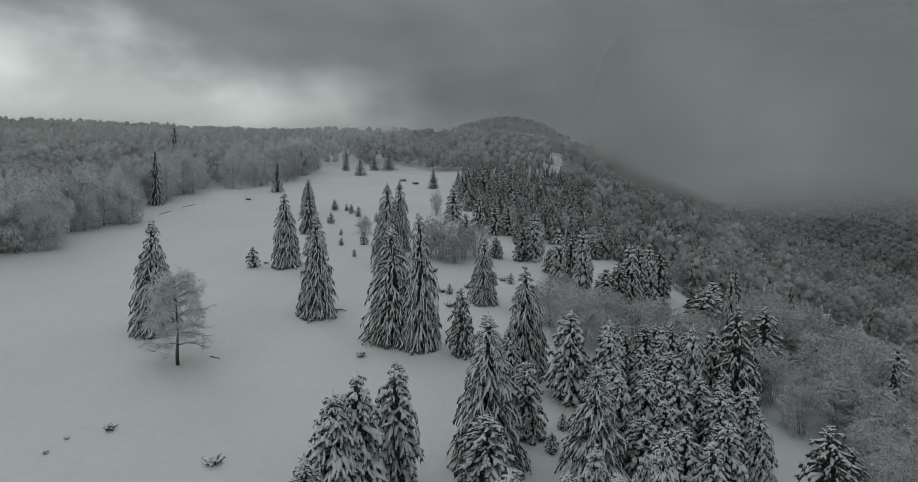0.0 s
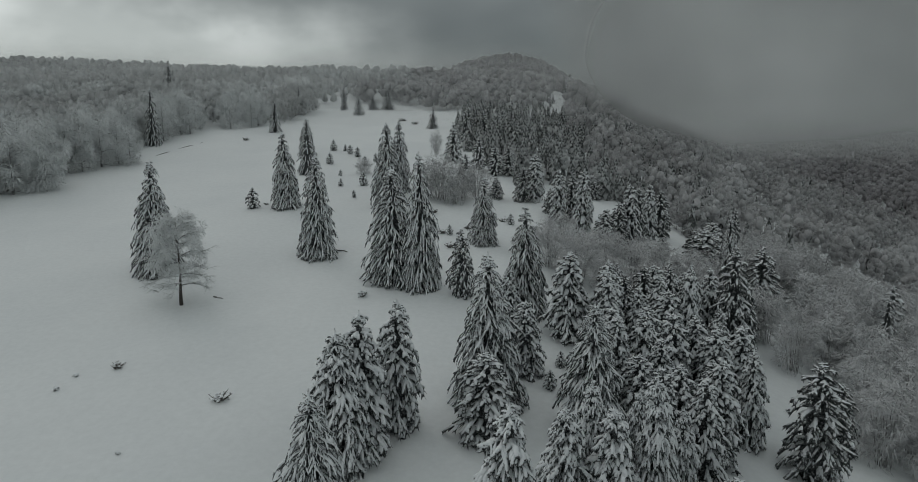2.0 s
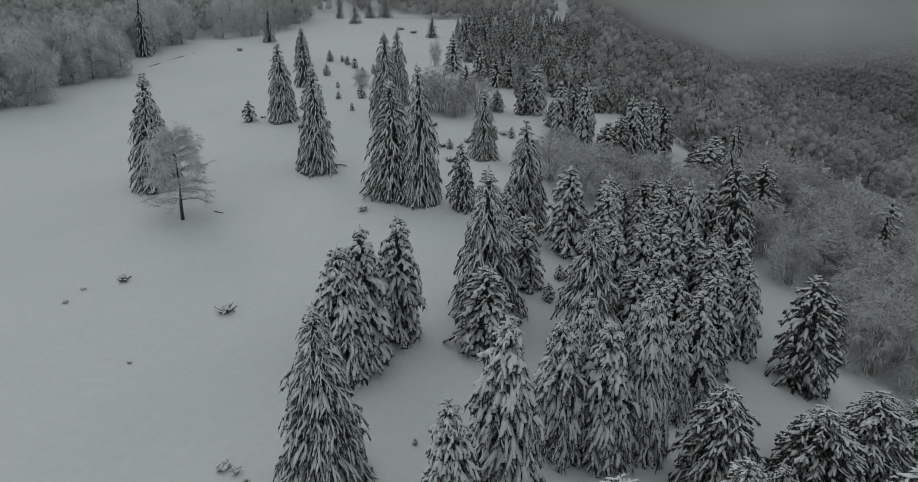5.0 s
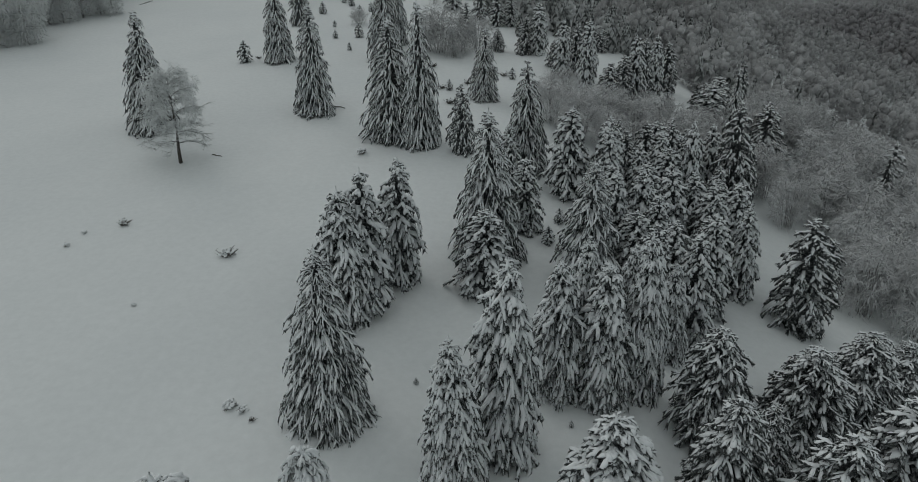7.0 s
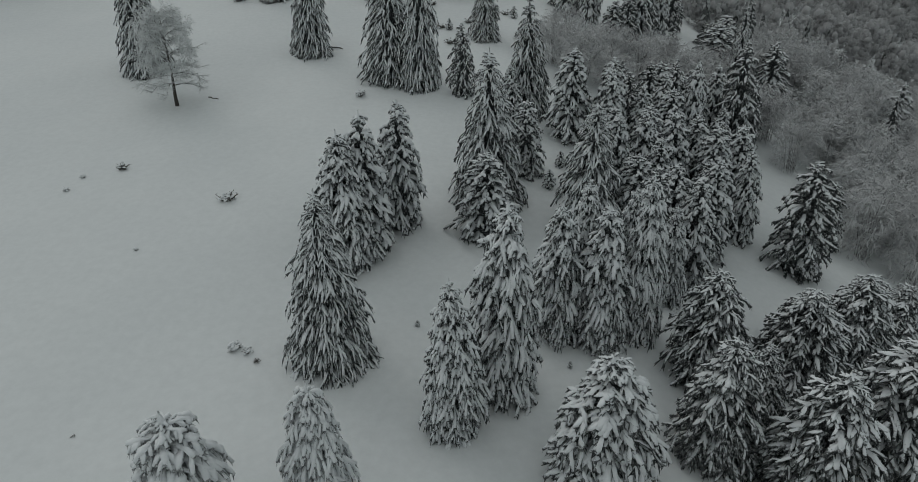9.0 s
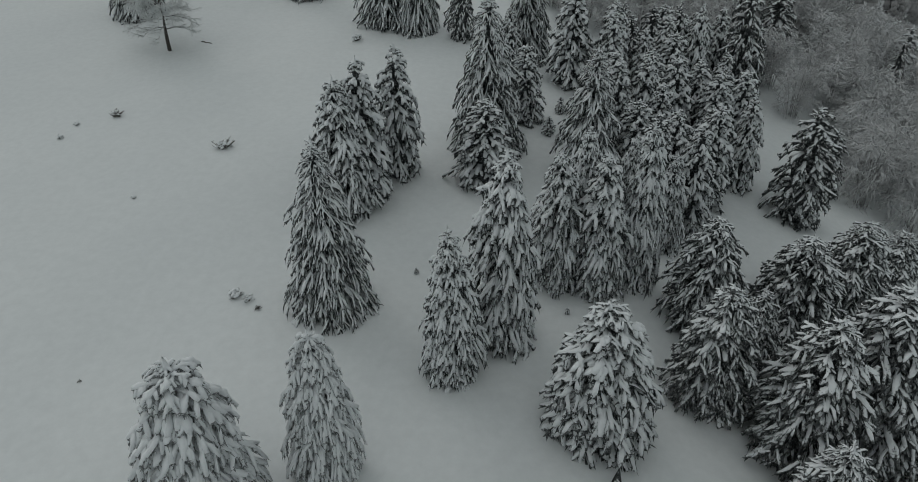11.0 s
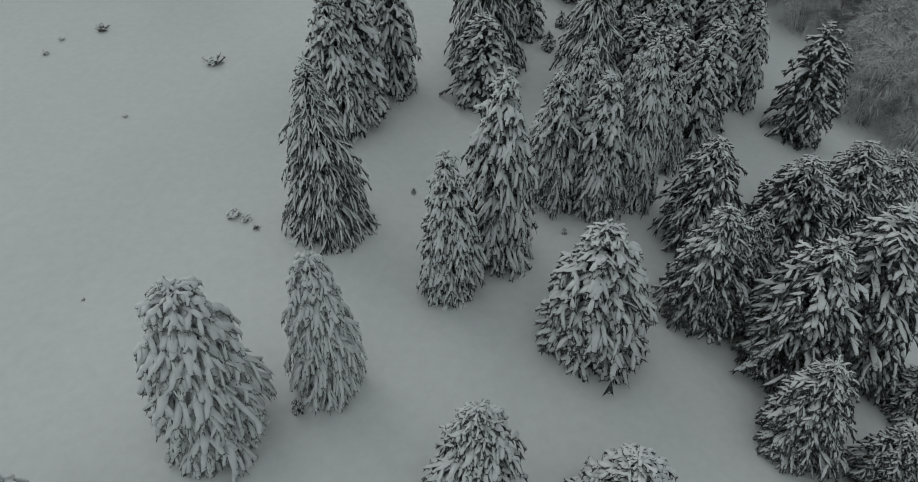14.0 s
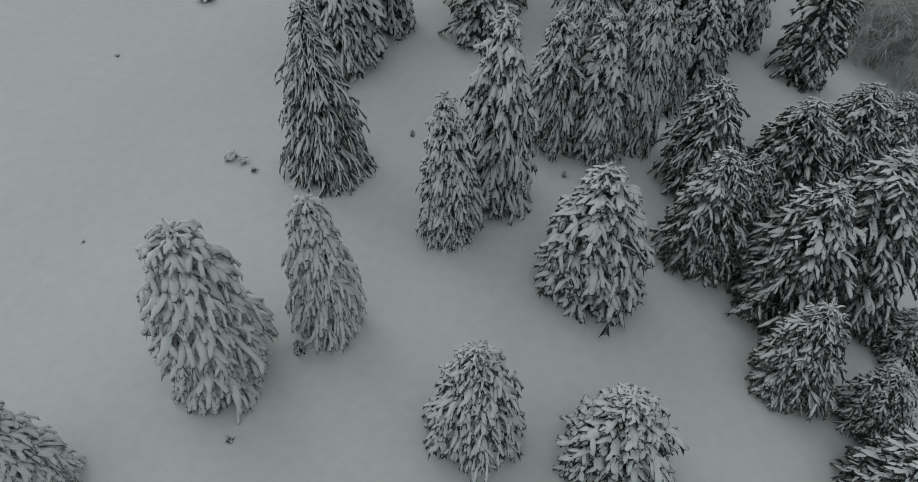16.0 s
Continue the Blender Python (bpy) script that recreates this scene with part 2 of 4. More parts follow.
gx, gy = stretch(180, -3200, 3200, 0, 2.8), stretch(190, -1500, 4200, 70, 2.8)
GX, GY = np.meshgrid(gx, gy)
GZ = ground(GX, GY)
far_fade = np.clip((np.hypot(GX, GY) - 1500) / 1500, 0, 1)
GZ = GZ * (1 - far_fade) + far_fade * 20
verts = np.stack([GX, GY, GZ], -1).reshape(-1, 3)
idx = np.arange(verts.shape[0]).reshape(GX.shape)
quads = np.stack([idx[:-1, :-1], idx[:-1, 1:], idx[1:, 1:], idx[1:, :-1]], -1).reshape(-1, 4)
gme = bpy.data.meshes.new("ground")
gme.from_pydata(verts.tolist(), [], quads.tolist())
gme.polygons.foreach_set("use_smooth", [True] * len(gme.polygons))
gme.materials.append(SNOW)
tagged(new("ground", gme), "smooth untouched snow over a climbing mountain meadow", "snow ground", kind="structure")


# ---- conifers ----
def conifer_parts(seed, h, r, style, detail, load=1.0):
    """Trunk, dark needles and the snow on them, as three Geos. style: fir (thick fingers of snow) or spruce (long thin hanging strands)."""
    rnd = random.Random(seed)
    trunk, dark, snow = Geo(), Geo(), Geo()
    lean = (rnd.uniform(-0.02, 0.02) * h, rnd.uniform(-0.02, 0.02) * h)
    axis = lambda u: Vector((lean[0] * u * u, lean[1] * u * u, h * u))
    trunk.tube([axis(u) - Vector((0, 0, 0.5 if u == 0 else 0)) for u in (0, 0.25, 0.5, 0.75, 0.95)], [0.018 * h, 0.014 * h, 0.010 * h, 0.006 * h, 0.002 * h], 7)
    fir = style == "fir"
    thin, heavy = load < 0.8, load > 1.2
    shape = lambda u: (min(1.0, 0.80 + 1.2 * u) * (1 - u ** (2.5 if heavy else 1.75)) ** 0.82 if fir else min(1.0, 0.90 + 0.8 * u) * (1 - u ** (1.3 if detail == 2 else 1.45)) ** 0.92) + 0.03
    levels = {2: 21, 1: 15, 0: 11, -1: 6}[detail] if fir else {2: 22, 1: 20, 0: 12, -1: 6}[detail]
    # dark inner mass
    n_ring, n_side = 9, 9
    core = []
    for i in range(n_ring):
        u = 0.03 + 0.87 * i / (n_ring - 1)
        c = axis(u)
        for k in range(n_side):
            a = 2 * math.pi * (k + 0.5 * (i % 2)) / n_side
            q = r * shape(u) * rnd.uniform(0.42, 0.62) * (1 - 0.45 * u)
            core.append((c.x + q * math.cos(a), c.y + q * math.sin(a), c.z - 0.35 * q + rnd.uniform(-0.1, 0.1)))
    dark.add(core, [(i * n_side + k, i * n_side + (k + 1) % n_side, (i + 1) * n_side + (k + 1) % n_side, (i + 1) * n_side + k) for i in range(n_ring - 1) for k in range(n_side)])
    turn = rnd.uniform(0, 6)
    side_scale = [rnd.uniform(0.86, 1.10) for _ in range(7)]

    def finger(pts, thick, sides, tufts, bare=0.0):
        """A twig that hangs: needle tufts along both sides and under its tip, a rounded roll of snow along its back."""
        n = len(pts)
        vs, fs = [], []
        for i in range(n - 1):
            a, b = pts[i], pts[i + 1]
            run = b - a
            side = run.cross(Vector((0, 0, 1)))
            side = side.normalized() if side.length > 1e-4 else Vector((1, 0, 0))
            for sgn in (-1, 1):
                for m in range(tufts):
                    q0 = a.lerp(b, (m + rnd.uniform(0, 0.3)) / tufts)
                    q1 = q0 + run * (0.8 / tufts)
                    w = thick * (rnd.uniform(1.0, 1.7) if fir else rnd.uniform(1.4, 2.3))
                    tip = q1 + side * (sgn * w) + run * rnd.uniform(0.1, 0.5) * (1 / tufts) - Vector((0, 0, w * rnd.uniform(0.5, 1.4)))
                    k = len(vs)
                    vs += [q0, q1, tip]
                    fs.append((k, k + 1, k + 2) if sgn > 0 else (k + 1, k, k + 2))
        run = (pts[-1] - pts[-2]).normalized()
        side = run.cross(Vector((0, 0, 1)))
        side = side.normalized() if side.length > 1e-4 else Vector((1, 0, 0))
        k = len(vs)
        vs += [pts[-1] - side * thick * 0.7, pts[-1] + side * thick * 0.7, pts[-1] + run * thick * rnd.uniform(0.5, 1.0)]
        fs.append((k, k + 1, k + 2))
        dark.add(vs, fs)
        if rnd.random() < bare:
            return
        lift = Vector((0, 0, 0.45 * thick))
        prof = {3: (0.8, 1.08, 0.72), 4: (0.6, 1.0, 1.1, 0.70), 5: (0.6, 1.08, 0.85, 1.18, 0.72)}[n]
        snow.tube([p + lift for p in pts[:-1]] + [pts[-1] + (pts[-1] - pts[-2]) * 0.12 + lift], [thick * q * rnd.uniform(0.8, 1.28) for q in prof], sides, 0.92, "tip", rnd)

    def bend(p0, d, length, droop, n, wob):
        pts = []
        for i in range(n):
            s = i / (n - 1)
            w = Vector((rnd.uniform(-1, 1), rnd.uniform(-1, 1), rnd.uniform(-0.6, 0.6))) * (wob * length)
            pts.append(p0 + d * (length * s) - Vector((0, 0, droop * length * s ** 1.8)) + (w if i else Vector()))
        return pts

    for i in range(levels):
        u = (i + rnd.uniform(0.1, 0.7)) / levels
        u = 0.045 + 0.90 * u
        rr = r * shape(max(0.0, u - (0.13 if fir else 0.12) * min(1.0, 0.4 + 2 * u) * (1 - u ** 4)))
        count = max(5, int((6 if fir else 7) + (5.0 if fir else 6.5) * rr / r))
        count = max(4, int(count * {2: 1.0, 1: 0.78 if fir else 0.95, 0: 0.7, -1: 0.6}[detail]))
        for k in range(count):
            turn += 2 * math.pi / count + rnd.uniform(-0.25, 0.25)
            sect = side_scale[int((turn % (2 * math.pi)) / (2 * math.pi) * 7) % 7]
            length = rr * (rnd.uniform(0.76, 1.14) if fir else rnd.uniform(0.72, 1.12)) * sect
            up = (0.16 if fir else -0.02) + 0.40 * u ** 3 + 0.4 * u ** 10
            d = Vector((math.cos(turn), math.sin(turn), up))
            droop = rnd.uniform(0.75, 1.30) if heavy else rnd.uniform(0.50, 1.10) if fir else rnd.uniform(0.60, 1.05)
            droop *= 1 - 0.40 * u
            droop = min(droop, (u * h + 0.15) / max(length, 0.2) + up)
            size = max(0.45, min(1.0, length / (0.62 * r)))
            thick = (rnd.uniform(0.105, 0.165) if fir else rnd.uniform(0.065, 0.10)) * size * (r / 2.4) ** 0.4
            thick *= {2: 1.06, 1: 1.46 if fir else 1.22, 0: 1.5, -1: 1.4}[detail] * (1.12 if heavy else 0.78 if thin else 1.0)
            bare = 0.22 if thin else 0.12 if not fir else 0.03 if heavy else 0.08
            c = axis(u) + Vector((math.cos(turn), math.sin(turn), 0)) * (0.12 * length)
            pts = bend(c, d, length * 0.9, droop, 5 if detail == 2 else 4, 0.06)
            finger(pts, thick, 5 if detail == 2 else 4, 2 if detail == 2 else 1, bare)
            fingers = {2: 5, 1: 3, 0: 1, -1: 1}[detail]
            if length < 0.5:
                fingers = min(fingers, 2)
            for q in range(fingers):
                s = 0.30 + 0.64 * (q + rnd.random()) / fingers
                j = s * (len(pts) - 1)
                kk = min(int(j), len(pts) - 2)
                base = pts[kk].lerp(pts[kk + 1], j - kk)
                fwd = (pts[kk + 1] - pts[kk]).normalized()
                swing = (1 if q % 2 else -1) * (rnd.uniform(0.4, 1.1) if fir else rnd.uniform(0.3, 0.7))
                f2 = Vector((fwd.x * math.cos(swing) - fwd.y * math.sin(swing), fwd.x * math.sin(swing) + fwd.y * math.cos(swing), fwd.z * 0.75))
                ln = length * rnd.uniform(0.32, 0.55) * (1.15 - 0.5 * s) * (1.0 if fir else 1.1)
                ln = max(ln * (0.8 if detail == 1 and fir else 1.0), 2.2 * thick)
                low = max(0.1, base.z / ln + f2.z)
                finger(bend(base, f2, ln, min(low, rnd.uniform(0.35, 1.0)), 3, 0.11), thick * rnd.uniform(0.65, 1.0), 4 if detail > 0 else 3, 1, bare)
    # leader with its short steep twigs
    top = axis(0.92)
    snow.tube([top, top + Vector((0.02, 0, 0.022 * h)), top + Vector((0.0, 0.02, 0.045 * h)), top + Vector((0.02, 0, 0.08 * h))], [0.13, 0.15, 0.10, 0.03], 6, 1.0, True, rnd)
    for i in range(26 if detail == 2 else 18 if detail == 1 else 8):
        u, turn = rnd.uniform(0.84, 0.97), turn + 2.4
        d = Vector((math.cos(turn), math.sin(turn), rnd.uniform(0.25, 0.9)))
        finger(bend(axis(u), d, r * (0.13 + 1.5 * (0.97 - u)) * rnd.uniform(0.7, 1.1), 0.5, 3, 0.04), rnd.uniform(0.05, 0.085) * (1.0 if detail == 2 else 1.4), 4, 2)
    return trunk, dark, snow


def conifer(name, seed, h, r, style, detail, label, group, load=1.0):
    root = new(name)
    t, d, s = conifer_parts(seed, h, r, style, detail, load)
    part("trunk", t, BARK, root)
    part("crown", d, FROSTED_NEEDLES if load > 1.2 else NEEDLES, root, "dark green needle boughs", smooth=False)
    tagged(part("snow_load", s, HEAVY_SNOW if load > 1.2 else THIN_SNOW if load < 0.8 else BOUGH_SNOW, root, "white snow lying along the boughs"), kind="stuff")
    return tagged(root, label, "fir tree" if style == "fir" else "spruce tree", group)


FIR_LABEL = "snow-laden fir tree with thick white fingers on dark boughs"
SPRUCE_LABEL = "tall spruce with long hanging boughs streaked with snow"
LABELS = {"H": "broad fir tree smothered in pale snow", "M": FIR_LABEL, "T": "fir tree with dark needles showing between thin snow", "S": SPRUCE_LABEL}
LOADS = {"H": 1.3, "M": 1.0, "T": 0.6, "S": 1.0}
BASES = {}
for load_of, detail, many in (("H", 2, 3), ("M", 2, 4), ("T", 2, 4), ("S", 2, 2), ("M", 1, 4), ("T", 1, 3), ("S", 1, 4), ("M", 0, 4), ("S", 0, 4)):
    kind_of = "spruce" if load_of == "S" else "fir"
    h, r = (10.5, 2.3) if kind_of == "fir" else (13.0, 3.0)
    BASES[(load_of, detail)] = [(conifer(f"{kind_of}_tree", 11 * i + 3 + detail + 100 * len(BASES), h, r, kind_of, detail, LABELS[load_of], kind_of + " trees on the slope", LOADS[load_of]), h, r) for i in range(many)]

USED = set()


def plant(load_of, detail, i, x, y, h, r, label="", spin=0):
    """Stands a tree on the snow: the base itself the first time, copies after that."""
    base, h0, r0 = BASES[(load_of, detail)][i % len(BASES[(load_of, detail)])]
    z = float(ground(x, y)) - 0.15
    m = pose(x, y, z, 0, 0, (i * 137.5 + spin) % 360)
    size = (r / r0, r / r0, h / h0)
    if base.name in USED:
        ob = copy_thing(base, m)
    else:
        USED.add(base.name)
        ob = base
        ob.matrix_basis = m
    ob.scale = size
    if label:
        tagged(ob, label)
    return ob


# x, y, height, crown radius, snow load
NEAR_FIR = [
    (-12.0, 19.7, 10.6, 2.65, "H"), (-6.8, 22.4, 9.8, 1.70, "H"), (-0.5, 29.5, 10.6, 1.95, "M"), (7.5, 26.0, 9.1, 3.10, "M"), (0.7, 16.1, 7.5, 2.10, "M"),
    (7.3, 15.2, 6.4, 2.65, "M"), (-18.6, 13.4, 7.2, 1.75, "H"), (16.8, 36.4, 8.7, 2.80, "T"), (15.2, 29.3, 9.0, 2.75, "T"), (18.5, 31.7, 7.1, 1.77, "T"),
    (24.2, 38.0, 7.5, 3.27, "T"), (28.9, 39.9, 8.2, 2.94, "T"), (19.5, 26.1, 10.2, 3.34, "T"), (24.0, 27.6, 11.7, 3.76, "T"), (18.0, 20.5, 7.2, 2.28, "T"),
    (22.0, 18.7, 5.3, 1.76, "T"), (21.5, 14.3, 6.2, 2.95, "T"), (27.1, 24.1, 4.1, 2.17, "T"), (36.3, 45.1, 5.1, 2.47, "T"), (2.6, 33.3, 13.4, 2.55, "M"),
]
NEAR_FIR += [
    (6.7, 39.3, 10.5, 2.14, "M"), (9.9, 39.0, 10.8, 2.34, "M"), (9.0, 41.3, 11.5, 1.77, "M"), (12.7, 39.5, 12.9, 1.69, "M"), (12.1, 41.1, 11.2, 1.52, "M"),
    (16.1, 44.0, 8.5, 1.40, "M"),
]
MID_FIR = [
    (30.4, 51.7, 10.6, 3.20, "T"), (36.1, 57.9, 6.9, 1.76, "T"), (-9.1, 46.3, 11.3, 2.70, "M"), (-7.8, 48.2, 12.1, 2.70, "M"), (-5.3, 52.4, 11.5, 2.50, "M"),
    (2.1, 51.5, 7.8, 2.96, "M"), (0.4, 79.7, 8.7, 1.92, "T"), (6.5, 62.4, 7.9, 2.17, "M"), (5.7, 73.3, 6.8, 1.55, "M"), (12.3, 70.8, 10.3, 2.75, "M"),
    (15.6, 66.3, 10.1, 1.91, "M"), (19.5, 68.3, 8.4, 1.70, "M"), (19.4, 64.4, 7.9, 2.65, "M"), (24.8, 67.7, 12.1, 1.47, "M"), (28.0, 81.0, 6.0, 1.90, "M"),
    (21.0, 61.3, 8.9, 2.25, "M"), (31.7, 73.0, 13.7, 2.73, "T"), (33.3, 73.4, 9.6, 1.93, "T"), (46.8, 109.2, 10.6, 1.39, "T"), (45.1, 94.8, 9.0, 1.98, "T"),
]
MID_FIR += [
    (21.4, 50.8, 9.6, 2.39, "M"), (25.8, 54.4, 9.3, 1.65, "M"), (42.3, 109.2, 6.0, 2.08, "T"),
]
SPRUCE = [
    (-8.6, 35.0, 12.3, 2.95, "S"), (11.5, 53.4, 12.2, 3.47, "S"), (2.7, 57.2, 14.3, 3.79, "S"), (3.8, 100.8, 10.6, 2.57, "S"), (7.9, 76.5, 13.3, 3.03, "S"),
    (-41.0, 86.4, 15.5, 3.3, "S"), (-31.7, 118.7, 13.8, 3.12, "S"), (-20.7, 94.1, 15.0, 3.09, "S"), (-40.0, 172.1, 9.8, 2.64, "S"), (-13.1, 119.5, 16.0, 3.04, "S"),
    (-8.7, 84.0, 15.3, 3.80, "S"), (-4.9, 82.3, 17.6, 2.70, "S"),
]
FAR_FIR = [
    (-1.4, 165.3, 8.4, 1.94), (1.6, 144.2, 6.1, 1.70), (4.7, 154.8, 7.8, 1.82), (8.2, 149.4, 6.9, 1.76), (11.3, 149.8, 6.9, 1.63), (12.7, 128.7, 7.0, 1.75),
    (15.1, 128.9, 9.7, 1.75), (17.0, 120.8, 5.0, 1.32), (18.0, 116.6, 9.7, 1.69), (20.6, 117.6, 8.9, 1.71), (21.2, 110.8, 11.3, 1.61), (28.2, 136.0, 5.0, 1.73),
    (24.2, 106.3, 6.1, 2.03), (26.3, 106.1, 7.6, 1.84), (28.4, 107.4, 10.8, 1.66), (30.5, 109.3, 10.1, 1.49), (33.6, 113.9, 10.0, 1.45), (36.6, 117.4, 8.6, 1.82),
    (34.3, 107.9, 2.9, 1.08), (7.6, 130.0, 4.5, 1.30), (3.0, 212.2, 8.7, 2.10), (1.0, 211.5, 6.3, 1.71), (8.0, 213.2, 7.5, 1.92), (14.8, 223.4, 7.0, 1.61),
]
FAR_FIR += [
    (45.9, 116.0, 5.8, 2.11), (71.5, 132.7, 4.1, 1.21), (75.5, 130.6, 4.3, 1.19), (76.9, 128.0, 3.0, 1.17), (77.7, 124.7, 4.7, 1.83), (65.9, 96.1, 9.9, 1.95),
    (79.0, 119.3, 5.3, 1.42), (80.0, 123.2, 3.1, 0.90), (32.9, 94.8, 4.2, 1.13),
    (44.8, 93.6, 9.5, 2.8), (41.6, 107.7, 5.9, 3.0), (42.5, 113.6, 4.5, 2.22), (46.2, 117.9, 5.3, 1.97),
]
FAR_SPRUCE = [
    (-34.7, 149.3, 13.4, 2.36), (-12.2, 133.1, 14.6, 2.42), (-86.0, 184.5, 16.4, 2.43), (-59.8, 214.3, 10.2, 2.21), (-66.0, 274.0, 12.2, 2.55), (-42.5, 280.4, 7.5, 2.56),
    (-39.6, 306.5, 7.4, 2.79), (-33.0, 309.8, 9.9, 3.66), (-8.9, 225.6, 6.9, 2.04), (-1.4, 174.9, 8.8, 2.05), (2.0, 198.5, 9.8, 2.33), 
    (61.6, 90.3, 8.9, 1.85),
]
# the thick of the stand, between the trees named above
fill = random.Random(17)
for _ in range(900):
    x, y = fill.uniform(13, 35), fill.uniform(47, 80)
    near_by = min(math.hypot(x - q[0], (y - q[1]) * 0.8) for q in NEAR_FIR + MID_FIR + SPRUCE)
    if near_by > 2.7 and 0.20 * y + 2 < x < 0.455 * y and not (24 < x and y < 54):
        MID_FIR.append((x, y, fill.uniform(7.0, 10.0), fill.uniform(1.8, 2.5), fill.choice("MMT")))
SPRUCE += [(39.6, 93.8, 12.8, 1.98, "S")]
for i, (x, y, h, r, load_of) in enumerate(NEAR_FIR + MID_FIR + SPRUCE):
    plant(load_of, 2 if y < (70 if load_of == "S" else 47) or load_of == "H" else 1, i, x, y, h, r * 0.93, "", i * 61)
for i, (x, y, h, r) in enumerate(FAR_FIR):
    close = y < 140 and x < 50
    plant("MT"[i % 2] if close else "M", 1 if close else 0, i + 1, x, y, h, r * 1.12)
for i, (x, y, h, r) in enumerate(FAR_SPRUCE):
    plant("S", 1 if y < 135 and x < 0 else 0, i + 2, x, y, h, r)


plant("S", 0, 3, -113, 260, 21, 3.8, "tall dark conifer rising out of the frosted beech wood")
for i, (x, y, h) in enumerate([(-82, 268, 11), (-75, 292, 12), (-52, 300, 11)]):
    plant("S", 0, i, x, y, h, 1.9, "slender snowy spruce standing in the frosted beech wood")


for rows in BASES.values():
    for base, _, _ in rows:
        if base.name not in USED:
            for ob in (*base.children_recursive, base):
                bpy.data.objects.remove(ob)


# ---- frosted broadleaf trees ----
def beech_parts(seed, h, r, limbs, subs, twigs, trunk_share=0.22):
    """Trunk; limbs that rise and then bow; single frosted twigs that hang off their ends."""
    rnd = random.Random(seed)
    wood, limb, frost = Geo(), Geo(), Geo()
    wood.tube([(0, 0, -0.5), (0, 0, 0.15 * h), (0.01 * h, 0, 0.4 * h), (0, 0.01 * h, 0.7 * h), (0, 0, 0.93 * h)], [0.022 * h, 0.017 * h, 0.012 * h, 0.006 * h, 0.002 * h], 7)
    for i in range(limbs):
        u = trunk_share + (0.88 - trunk_share) * (i + rnd.random()) / limbs
        a = i * 2.4 + rnd.uniform(-0.4, 0.4)
        v = (u - trunk_share) / (0.95 - trunk_share)
        reach = r * (0.72 + 0.28 * math.sin(math.pi * min(1, v * 1.3 + 0.1))) * (1 - 0.72 * v * v) * rnd.uniform(0.7, 1.05)
        d = Vector((math.cos(a), math.sin(a), 0.12 + 1.2 * v + rnd.uniform(-0.15, 0.2)))
        p0 = Vector((0, 0, u * h))
        pts = [p0 + d * (0.85 * reach * s) - Vector((0, 0, 0.45 * reach * s * s)) for s in (0, 0.35, 0.7, 1.0)]
        limb.tube(pts, [0.006 * h * (1 - 0.5 * v), 0.004 * h, 0.0028 * h, 0.0012 * h], 4, cap=False)
        for j in range(subs):
            s = 0.2 + 0.8 * (j + rnd.random()) / subs
            k = min(int(s * 3), 2)
            q0 = pts[k].lerp(pts[k + 1], s * 3 - k)
            b = a + rnd.uniform(-1.4, 1.4)
            ln = r * rnd.uniform(0.18, 0.36)
            e = Vector((math.cos(b), math.sin(b), rnd.uniform(-0.2, 0.75)))
            q1 = q0 + e * ln - Vector((0, 0, 0.15 * ln))
            limb.tube([q0, q1], [0.0022 * h, 0.0008 * h], 3, cap=False)
            for _ in range(twigs):
                w0 = q0.lerp(q1, rnd.random())
                c = b + rnd.uniform(-1.5, 1.5)
                g = Vector((math.cos(c), math.sin(c), rnd.uniform(-0.7, 0.6)))
                tl = rnd.uniform(0.35, 1.0) * r * 0.20
                wd = Vector((-g.y, g.x, rnd.uniform(-1, 1))).normalized() * rnd.uniform(0.025, 0.06) * (r / 4.5)
                frost.add([w0 - wd, w0 + wd, w0 + g * tl - Vector((0, 0, 0.2 * tl))], [(0, 1, 2)])
    return wood, limb, frost


def beech(name, seed, h, r, limbs, subs, twigs, label, group="", share=0.22, stem=BARK):
    root = new(name)
    w, l, f = beech_parts(seed, h, r, limbs, subs, twigs, share)
    hang(f, seed, 1.03 * h, 2.15 * r, 28, 140, 0.0050, 0.050, share + 0.05)
    part("trunk", w, stem, root, "grey trunk")
    part("branchwork", l, RIME, root, "limbs half coated with rime", smooth=False)
    part("crown", f, FROST, root, "twigs furred with white frost", smooth=False)
    return tagged(root, label, "tree", group)


